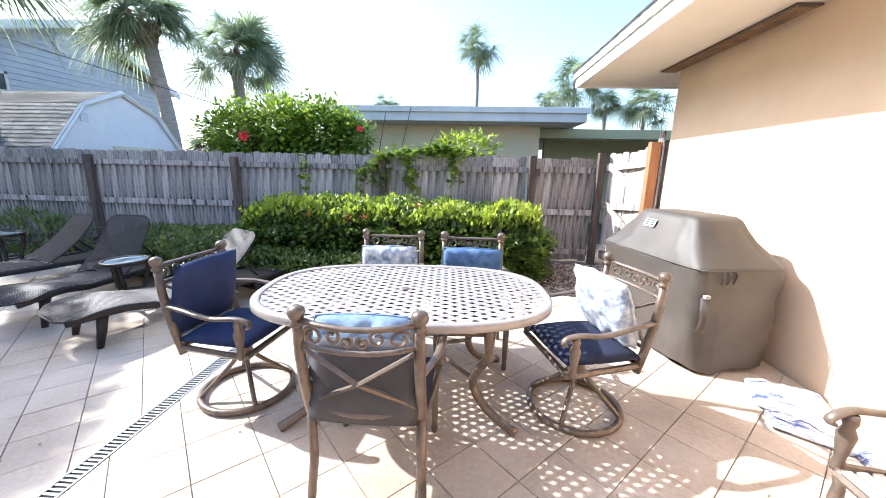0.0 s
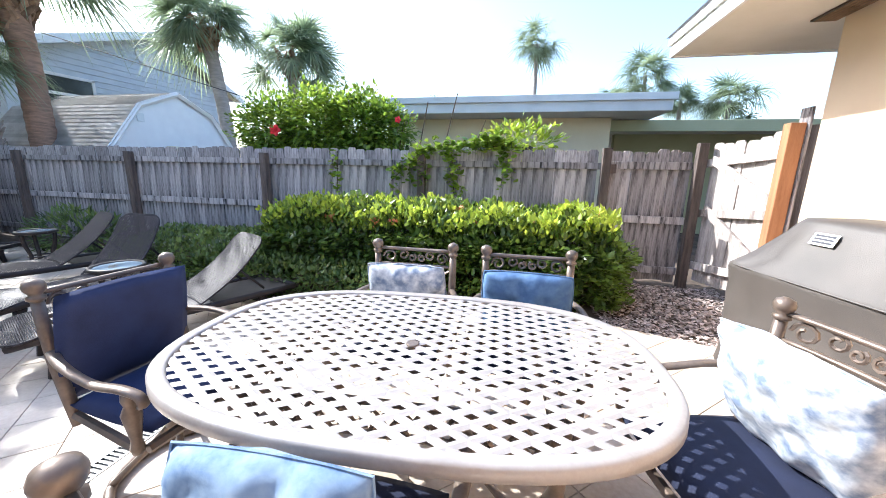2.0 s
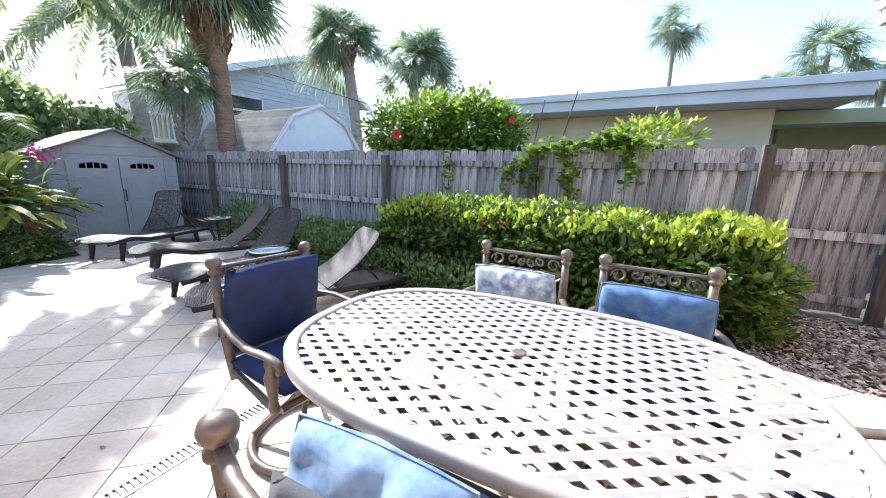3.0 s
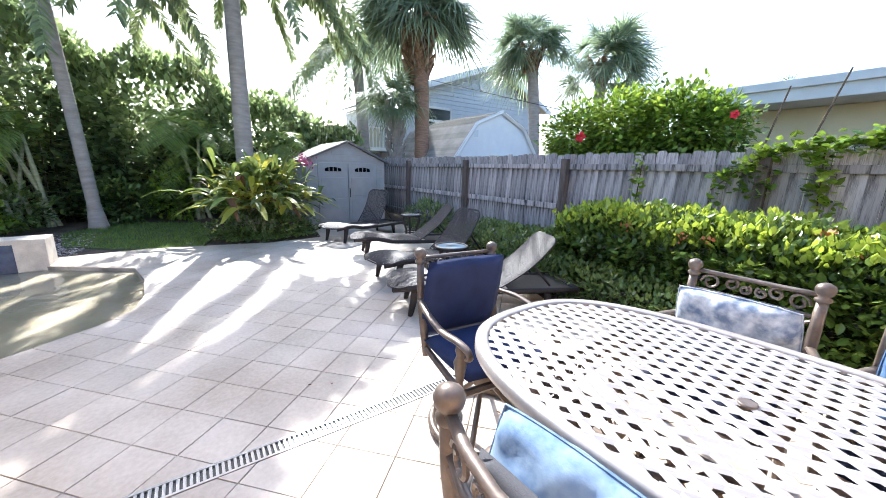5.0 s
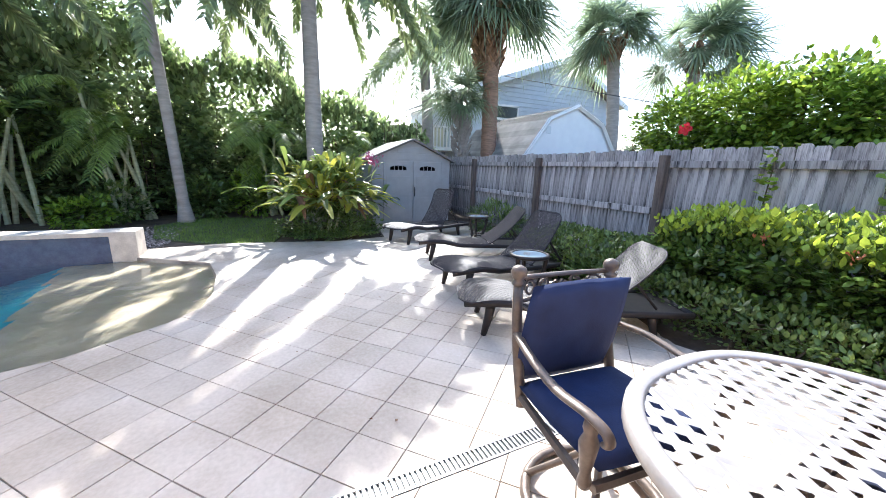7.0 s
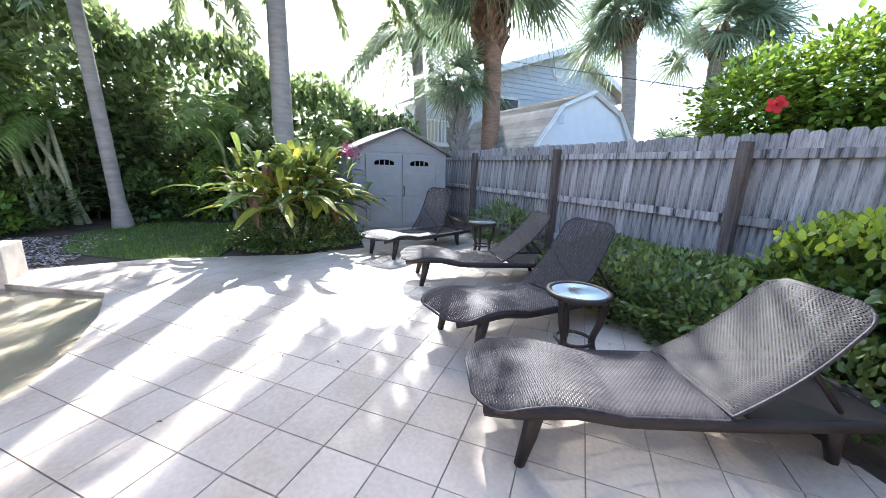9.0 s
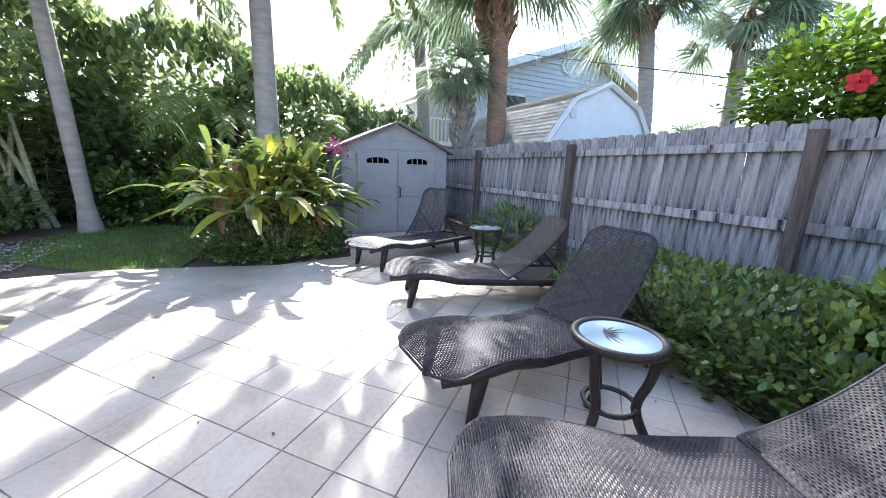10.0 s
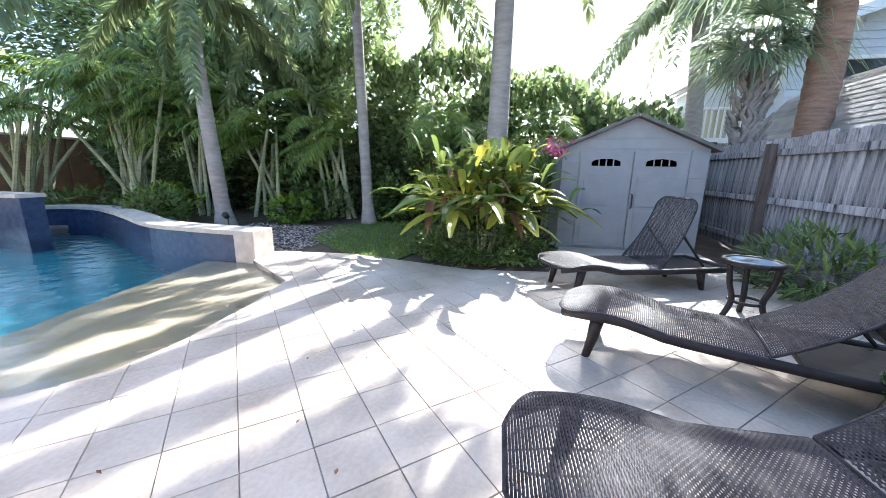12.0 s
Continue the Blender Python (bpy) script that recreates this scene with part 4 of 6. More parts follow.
def feather_crown(rnd, c, length, n, leaflets=80, droop=1.0, plumose=0.5, low=-0.1, high=0.9, width=0.16):
    V, F = [], []
    for i in range(n):
        az = 2 * math.pi * i / n * 2.4 + rnd.uniform(-.3, .3)
        el = math.asin(low + (high - low) * rnd.random())
        d = Vector((math.cos(az) * math.cos(el), math.sin(az) * math.cos(el), math.sin(el)))
        L = length * rnd.uniform(0.8, 1.1)
        prev = None
        side = d.cross(Vector((0, 0, 1))).normalized()
        for k in range(leaflets + 1):
            u = k / leaflets
            p = c + d * L * u + Vector((0, 0, -1)) * droop * L * u * u
            tan = (d + Vector((0, 0, -2 * droop * u))).normalized()
            j = len(V)
            w = 0.018 * (1 - 0.8 * u)
            V += [tuple(p + side * w), tuple(p - side * w)]
            if prev is not None:
                F.append((prev, prev + 1, j + 1, j))
            prev = j
            if u < 0.12:
                continue
            nr = side.cross(tan).normalized()
            for s in (-1, 1, -1, 1) if plumose > 0.3 else (-1, 1):
                a = rnd.uniform(-plumose, plumose) * 1.6
                ld = (side * s * math.cos(a) + nr * math.sin(a) + tan * 0.75).normalized()
                ll = L * width * (0.5 + 1.2 * u if u < 0.4 else 1.25 - 0.75 * u) * rnd.uniform(0.85, 1.15)
                wv = tan * (0.032 if plumose > 0.3 else 0.02)
                m = p + ld * ll * 0.55 + Vector((0, 0, -0.10 * ll))
                e = p + ld * ll + Vector((0, 0, -0.38 * ll))
                j = len(V)
                V += [tuple(p - wv * .5), tuple(p + wv * .5), tuple(m + wv), tuple(m - wv), tuple(e)]
                F += [(j, j + 1, j + 2, j + 3), (j + 3, j + 2, j + 4)]
    return V, F


def feather_palm(name, base, top, r0, r1, length, n, seed, label, bow=0.1, **kw):
    rnd = random.Random(seed)
    t = thing(name, Matrix(), label, "palm tree")
    part("trunk", trunk_mesh(base, top, r0, r1, bow, 34, 0.012), M_TRUNK, t, "", True)
    V, F = feather_crown(rnd, Vector(top), length, n, **kw)
    tagged(raw("crown", V, F, M_FEATHER, t), kind="stuff")
    return t


sabal("sabal_palm", (-10.0, 6.9, -0.05), (-10.25, 6.95, 5.65), 0.215, 0.23, 2.5, 66, 101, "sabal palm with brown trunk and criss-crossed leaf bases", 1.75, M_TRUNKBROWN, 28, low=-0.42, boot_n=120, droop=0.55)
sabal("sabal_palm", (-10.6, 6.3, -0.05), (-10.5, 6.3, 3.2), 0.15, 0.135, 1.45, 36, 102, "shorter sabal palm with shaggy grey trunk", 2.3, M_TRUNK, 22, low=-0.5, boot_n=150, boot_mat=M_TRUNK)
sabal("sabal_palm", (-9.3, 11.4, -0.05), (-9.75, 11.3, 5.5), 0.2, 0.19, 2.1, 52, 103, "tall sabal palm with smooth grey trunk", 0.75, M_TRUNK, 26, droop=0.5)
sabal("sabal_palm", (-9.1, 14.4, -0.05), (-8.9, 14.3, 5.4), 0.2, 0.2, 2.35, 54, 104, "sabal palm with rounded blue-green crown", 0.75, M_TRUNK, 26, droop=0.5)
sabal("sabal_palm", (-9.2, 13.0, -0.05), (-9.2, 13.0, 1.9), 0.2, 0.22, 1.6, 26, 105, "young sabal palm with spreading fans", 0.6, M_TRUNK, 18)
feather_palm("foxtail_palm", (-9.75, 2.0, -0.05), (-9.95, 2.05, 6.3), 0.2, 0.15, 2.95, 26, 111, "tall foxtail palm with pale ringed trunk", 0.0, droop=1.0, plumose=0.9, leaflets=125, width=0.125)
feather_palm("foxtail_palm", (-10.2, -0.75, -0.05), (-10.55, -1.1, 6.0), 0.115, 0.095, 3.0, 18, 112, "slim foxtail palm with pale leaning trunk", 0.05, droop=1.1, plumose=0.9, leaflets=110, width=0.125)
feather_palm("foxtail_palm", (-9.0, -3.35, -0.05), (-9.15, -3.8, 4.5), 0.15, 0.12, 2.7, 18, 113, "foxtail palm at the pool's planting bed", 0.05, droop=0.9, plumose=0.9, leaflets=110, width=0.125)
feather_palm("queen_palm", (-15.7, 7.5, -0.05), (-16.3, 7.35, 6.5), 0.25, 0.22, 3.4, 20, 114, "queen palm with drooping feathery fronds", 0.1, droop=0.9, plumose=0.6)

# far palms
def far_palm(az, el_top, dist, r, seed, trunk_low=0.0):
    a = radians(az)
    x, y = 0.04 - dist * math.sin(a), 0.06 + dist * math.cos(a)
    z = 1.45 + dist * el_top
    return sabal("fan_palm", (x, y, -0.05), (x, y, z), 0.22, 0.16, r, 48, seed, "distant tall fan palm", 0, M_TRUNK, 18, low=-0.85, droop=0.5)


far_palm(-0.9, 0.300, 38, 3.1, 121)
far_palm(-14.9, 0.215, 40, 3.6, 122)
far_palm(-11.6, 0.165, 44, 2.6, 123)
far_palm(-19.2, 0.155, 42, 2.6, 124)
far_palm(-24.0, 0.15, 40, 3.5, 125)
far_palm(12.2, 0.150, 45, 3.2, 126)

# ---- back hedge and areca palms ----
rnd = random.Random(51)
back = thing("privacy_hedge", Matrix(), "tall dense dark green privacy hedge", "hedge")
V, F = [], []
for (x, y), (hw, h), n in (((-12.4, 4.6), (1.2, 2.4), 5000), ((-12.2, 2.6), (1.5, 3.0), 8000), ((-12.2, 0.4), (1.6, 3.5), 9000), ((-12.2, -2.0), (1.6, 3.9), 10000), ((-12.0, -4.6), (1.7, 4.2), 10000), ((-11.5, -7.0), (1.7, 4.4), 10000),
                           ((-13.0, -9.6), (1.4, 4.6), 6000)):
    v, f = leaf_cloud(rnd, n, box_place(x - 0.7, x + 0.7, y - hw, y + hw, 0.1, h, 0.45, 1.0, 0.25, 0.2), 0.19, 0.6, drop=0.2)
    F += [tuple(i + len(V) for i in q) for q in f]
    V += v
tagged(raw("foliage", V, F, M_HEDGEHAZE, back), kind="stuff")
part("branch_core", twig_core(52, -12.9, -11.5, -8.5, 5.5, 3.2, 160), M_STEM, back)
# solid dark panels added unseen behind the foliage, 1.9 m high
bm = B()
for k in range(7):
    box(bm, -13.1, -13.0, -11.2 + 2.6 * k, -11.2 + 2.6 * (k + 1) - 0.02, -0.1, 1.9)
part("mesh_fence", bm, M_DARK, back, "dark panels added behind the hedge, hidden by its leaves")


def areca(x, y, h, seed, canes, fronds, spread=0.6, length=1.6):
    rnd = random.Random(seed)
    t = thing("areca_palm", Matrix(), "clump of areca palm with slender green canes", "palm tree")
    V, F = [], []
    for k in range(canes):
        a = rnd.uniform(0, 2 * math.pi)
        b = Vector((x + rnd.gauss(0, .22), y + rnd.gauss(0, .22), -0.05))
        e = Vector((x + math.cos(a) * spread * rnd.random() * h * .35, y + math.sin(a) * spread * rnd.random() * h * .35, h * rnd.uniform(.6, 1.0)))
        part("cane", tube(B(), [b, b.lerp(e, .5) + Vector((0, 0, .1)), e], [0.05, 0.042, 0.03], 7), M_CANE, t)
        v, f = feather_crown(rnd, e, length * rnd.uniform(.8, 1.1), fronds, 26, 0.75, 0.12, 0.25, 0.95, 0.24)
        F += [tuple(i + len(V) for i in q) for q in f]
        V += v
    tagged(raw("fronds", V, F, M_ARECA, t), kind="stuff")
    return t


for k, (x, y, h, c, fr) in enumerate(((-11.0, -1.9, 2.6, 7, 5), (-11.2, 1.0, 2.2, 6, 5), (-11.3, 3.2, 1.9, 6, 5), (-10.6, -3.6, 2.4, 7, 5), (-9.6, -6.3, 3.2, 14, 5), (-8.6, -8.2, 3.3, 14, 5), (-10.6, -5.2, 2.9, 8, 5), (-7.0, -9.3, 3.2, 9, 5), (-12.0, 4.6, 2.0, 5, 5))):
    areca(x, y, h, 200 + k, c, fr, 1.3 if k in (4, 5, 7) else 0.7)
bush("tall_tree", "tall dark leafy tree behind the hedge", "tree", 61, 10000, blob_place(-14.2, -3.9, 5.0, 1.6, 2.6, 2.3, 0.35, 1.2, 0.2), 0.2, M_HEDGEHAZE, drop=0.3,
     stems=[((-14.2, -3.6, -0.05), (-14.2 + a, -3.6 + b, 5.5)) for a, b in ((0, 0), (.8, 1.2), (-.6, -1.4), (.3, -2.0))])
bush("tall_tree", "tall dark leafy tree behind the hedge", "tree", 62, 22000, blob_place(-13.0, -10.0, 5.0, 2.4, 3.4, 3.0, 0.35, 1.2, 0.2), 0.2, M_HEDGEHAZE, drop=0.3,
     stems=[((-12.5, -9.5, -0.05), (-12.5 + a, -9.5 + b, 5.2)) for a, b in ((0, 0), (.8, 1.2), (-.6, -1.4), (.3, -2.0))])
for k, (x, y, r, h) in enumerate(((-9.7, -2.3, 0.5, 0.55), (-10.9, -0.4, 0.6, 0.9), (-11.0, 0.6, 0.6, 1.1), (-8.6, -4.6, 0.6, 0.6), (-9.4, -5.4, 0.7, 0.7), (-8.9, -6.9, 0.6, 0.6), (-11.2, 2.0, 0.7, 1.0), (-10.4, -2.0, 0.6, 0.8))):
    bush("bed_shrub", "leafy green shrub in the mulched bed", "shrub", 300 + k, 700, blob_place(x, y, h * .5, r, r, h * .55), 0.11, M_LOWPLANT if k % 2 else M_HIB)

# ---- shell ginger clump on its low mound ----
rnd = random.Random(71)
ging = thing("ginger_plant", Matrix(), "large clump of variegated shell ginger with arching leaves", "plant")
GX, GY = -8.0, 2.0
groups = {0: ([], []), 1: ([], []), 2: ([], [])}
for i in range(480):
    az = rnd.uniform(0, 2 * math.pi)
    el = rnd.uniform(0.3, 1.42)
    d = Vector((math.cos(az) * math.cos(el), math.sin(az) * math.cos(el), math.sin(el)))
    h = rnd.uniform(0.4, 1.35)
    p0 = Vector((GX + rnd.gauss(0, .24) + d.x * h * .5, GY + rnd.gauss(0, .32) + d.y * h * .5, 0.36 + d.z * h * .72))
    L = rnd.uniform(0.5, 0.85)
    side = d.cross(Vector((0, 0, 1))).normalized()
    w = L * rnd.uniform(0.065, 0.105)
    g = 2 if rnd.random() < 0.05 else (1 if rnd.random() < 0.36 else 0)
    V, F = groups[g]
    prev = None
    for s in range(6):
        u = s / 5
        p = p0 + d * L * u + Vector((0, 0, -1)) * (0.55 if g < 2 else 0.9) * L * u * u
        ww = w * (0.25 + 3.0 * u * (1 - u))
        j = len(V)
        V += [tuple(p + side * ww), tuple(p - Vector((0, 0, ww * .35))), tuple(p - side * ww)]
        if prev is not None:
            F += [(prev, prev + 1, j + 1, j), (prev + 1, prev + 2, j + 2, j + 1)]
        prev = j
for g, m, nm, lb in ((0, M_GINGER, "leaves", "green leaves"), (1, M_GINGERY, "leaves", "yellow-striped leaves"), (2, M_DRY, "leaves", "dry brown hanging leaves")):
    tagged(raw(nm, *groups[g], m, ging, lb), kind="stuff")
for k in range(14):
    a = rnd.uniform(0, 6.28)
    part("stem", tube(B(), [(GX + math.cos(a) * .12, GY + math.sin(a) * .12, -0.05), (GX + math.cos(a) * .4, GY + math.sin(a) * .4, 0.9)], [0.02, 0.01], 5), M_CANE, ging)
V, F = leaf_cloud(rnd, 120, lambda r: (Vector((-8.15, 2.95, 1.42)) + Vector((r.gauss(0, .08), r.gauss(0, .08), r.gauss(0, .06))), Vector((0, 0, 1))), 0.05, 0.8)
tagged(raw("blossom", V, F, M_PINK, ging, "small pink flower cluster"), kind="stuff")
bush("groundcover", "dark green groundcover mound under the ginger", "shrub", 72, 4200, blob_place(-7.85, 2.0, 0.05, 0.85, 0.98, 0.42, 0.15), 0.06, M_LOWPLANT, aspect=0.6)

# grass on the lawn patch
rnd = random.Random(81)
V, F = [], []
while len(F) < 9000:
    x, y = rnd.uniform(-10.8, -7.2), rnd.uniform(-1.2, 1.2)
    if not inside(x, y, lawn) or rnd.random() < 0.35 and x < -8.3:
        continue
    a, l = rnd.uniform(0, 6.28), rnd.uniform(0.03, 0.07)
    dx, dy = math.cos(a) * 0.005, math.sin(a) * 0.005
    j = len(V)
    V += [(x - dx, y - dy, -0.03), (x + dx, y + dy, -0.03), (x + rnd.gauss(0, .02), y + rnd.gauss(0, .02), -0.03 + l)]
    F.append((j, j + 1, j + 2))
tagged(raw("grass", V, F, M_GRASS), "short green lawn grass", "grass", kind="stuff")

# mulch chips in the bed by the gate and beside the lawn
rnd = random.Random(82)
for (x0, x1, y0, y1), n in (((0.85, 2.44, 3.95, 5.8), 4200), ((-9.5, -7.1, -3.0, -0.6), 2600)):
    V, F = [], []
    for _ in range(n):
        x, y, z = rnd.uniform(x0, x1), rnd.uniform(y0, y1), -0.045 + rnd.random() * 0.03
        if inside(x, y, PATIO) or inside(x, y, POOL):
            continue
        m = pose(x, y, z, rnd.uniform(-25, 25), rnd.uniform(-25, 25), rnd.uniform(0, 360))
        a, b, c = rnd.uniform(.012, .03), rnd.uniform(.008, .016), .006
        j = len(V)
        V += [tuple(m @ Vector(q)) for q in ((-a, -b, 0), (a, -b * .6, 0), (a * .8, b, 0), (-a * .7, b, 0), (-a * .6, -b * .5, c), (a * .6, -b * .4, c), (a * .5, b * .6, c), (-a * .5, b * .5, c))]
        F += [tuple(j + i for i in q) for q in ((4, 5, 6, 7), (0, 1, 5, 4), (1, 2, 6, 5), (2, 3, 7, 6), (3, 0, 4, 7))]
    tagged(raw("gravel", V, F, M_GRAVEL), "loose grey-brown mulch and gravel chips", "gravel", kind="stuff")

# ---- dining table ----
def se(rx, ry, e, k, n):
    a = 2 * math.pi * k / n
    c, s = math.cos(a), math.sin(a)
    return rx * math.copysign(abs(c) ** (2 / e), c), ry * math.copysign(abs(s) ** (2 / e), s)


TX, TY = -0.325, 2.165
table = thing("dining_table", pose(TX, TY, 0, 0, 0, 3), "oval cast aluminium patio dining table with woven lattice top", "table")
RX, RY, EXP, NS = 0.88, 0.55, 2.75, 72
prof = [(0.0, 0.680), (0.008, 0.672), (0.03, 0.676), (0.046, 0.694), (0.047, 0.714), (0.040, 0.719), (0.010, 0.721), (0.001, 0.714)]
bm = B()
rings = []
for k in range(NS):
    rings.append([bm.verts.new((*se(RX - o, RY - o, EXP, k, NS), z)) for o, z in prof])
for k in range(NS):
    a, b = rings[k], rings[(k + 1) % NS]
    for i in range(len(prof)):
        j = (i + 1) % len(prof)
        bm.faces.new((a[i], b[i], b[j], a[j]))
bmesh.ops.recalc_face_normals(bm, faces=bm.faces)
part("rim", bm, M_ALULIT, table, "rounded rim", True)


def span(px, py, dx, dy, rx, ry, e):
    """Range along a line inside the oval."""
    ins = [t for t in (i * 0.01 - 1.2 for i in range(241)) if abs((px + dx * t) / rx) ** e + abs((py + dy * t) / ry) ** e < 1]
    return (ins[0], ins[-1]) if ins else None


def strips(bm, family, pitch, width, rx, ry, e, zc):
    ang = radians(31) * family
    dx, dy = math.cos(ang), math.sin(ang)
    nx, ny = -dy, dx
    for k in range(-30, 31):
        r = span(nx * k * pitch, ny * k * pitch, dx, dy, rx, ry, e)
        if not r:
            continue
        n = max(2, int((r[1] - r[0]) / 0.045))
        rows = []
        for i in range(n + 1):
            t = r[0] + (r[1] - r[0]) * i / n
            z = zc + 0.003 * math.sin(i * math.pi + k * math.pi + (family > 0) * math.pi)
            rows.append([bm.verts.new((nx * (k * pitch + w) + dx * t, ny * (k * pitch + w) + dy * t, z + h)) for w, h in ((-width / 2, 0), (0, 0.0035), (width / 2, 0), (0, -0.008))])
        for a, b in zip(rows, rows[1:]):
            for i in range(4):
                bm.faces.new((a[i], b[i], b[(i + 1) % 4], a[(i + 1) % 4]))


bm = B()
strips(bm, 1, 0.052, 0.0290, RX - 0.04, RY - 0.04, EXP, 0.709)
strips(bm, -1, 0.052, 0.0290, RX - 0.04, RY - 0.04, EXP, 0.709)
bmesh.ops.recalc_face_normals(bm, faces=bm.faces)
part("lattice_top", bm, M_ALULIT, table, "woven lattice surface")
# darker flat disc added in place of the dark open umbrella hole
part("umbrella_hole_disc", lathe(B(), [(0.025, 0.700), (0.025, 0.7155), (0.020, 0.7165)], 18), M_ALU, table, "dark disc standing for the umbrella hole", True)
for s in (-1, 1):
    for (x0, y0), (x1, y1) in (((-0.5, s * 0.3), (0.5, s * 0.3)), ((s * 0.5, -0.3), (s * 0.5, 0.3))):
        d = Vector((x1 - x0, y1 - y0, 0))
        L = d.length
        u = d.normalized()
        ap = part("apron_rail", tube(B(), [(x0, y0, 0.67), (x1, y1, 0.67)], 0.012, 6), M_ALU, table)
        part("apron_rail", tube(B(), [(x0, y0, 0.56), (x1, y1, 0.56)], 0.012, 6), M_ALU, table)
        bm = B()
        n = int(L / 0.05)
        for k in range(n):
            p = Vector((x0, y0, 0)) + u * L * (k + 0.5) / n
            for q in (-1, 1):
                tube(bm, [p + u * 0.04 * q + Vector((0, 0, 0.565)), p - u * 0.04 * q + Vector((0, 0, 0.665))], 0.007, 4, False)
        part("apron_lattice", bm, M_ALU, table, "woven lattice apron")
for sx in (-1, 1):
    for sy in (-1, 1):
        bm = lathe(B(), [(0.03, 0.40), (0.036, 0.42), (0.024, 0.45), (0.03, 0.52), (0.036, 0.60), (0.028, 0.62), (0.034, 0.67)], 12, (sx * 0.5, sy * 0.3, 0))
        tube(bm, smooth_line([(sx * 0.5, sy * 0.3, 0.42), (sx * 0.42, sy * 0.25, 0.25), (sx * 0.50, sy * 0.30, 0.10), (sx * 0.66, sy * 0.40, 0.015)], 4), [0.026] * 12 + [0.03], 8)
        part("leg", bm, M_ALU, table, "curved leg", True)
for sx in (-1, 1):
    part("stretcher", tube(B(), smooth_line([(sx * 0.43, -0.25, 0.25), (sx * 0.2, 0, 0.32), (sx * 0.43, 0.25, 0.25)], 5), 0.014, 6), M_ALU, table, "", True)


# ---- chairs ----
HWD = 0.235


def pad(w, d, h, r=0.03, puff=0.02, nx=10, ny=10, seed=0, wr=0.004):
    """A soft cushion lying in x and y."""
    bm = B()
    grid = {}
    for s in (1, -1):
        for i in range(nx + 1):
            for j in range(ny + 1):
                u, v = i / nx * 2 - 1, j / ny * 2 - 1
                edge = (1 - abs(u) ** 6) * (1 - abs(v) ** 6)
                x = u * w / 2 * (1 - 0.05 * v * v * abs(u))
                y = v * d / 2 * (1 - 0.05 * u * u * abs(v))
                z = s * (h / 2 * edge ** 0.5 + puff * (1 - u * u) * (1 - v * v)) + wr * noise.noise(Vector((x * 14 + seed, y * 14, s)))
                if i in (0, nx) or j in (0, ny):
                    if s < 0:
                        grid[s, i, j] = grid[1, i, j]
                        continue
                    z = 0
                grid[s, i, j] = bm.verts.new((x, y, z))
        for i in range(nx):
            for j in range(ny):
                q = [grid[s, i, j], grid[s, i + 1, j], grid[s, i + 1, j + 1], grid[s, i, j + 1]]
                bm.faces.new(q if s > 0 else q[::-1])
    return bm


def back_pt(x, h):
    """A point of the leaning back at height h."""
    t = (h - 0.42) / 0.48
    return Vector((x, -0.225 - 0.075 * t - 0.02 * math.sin(t * 3.1) - 0.05 * (1 - min(1.0, (x / HWD) ** 2)), h))


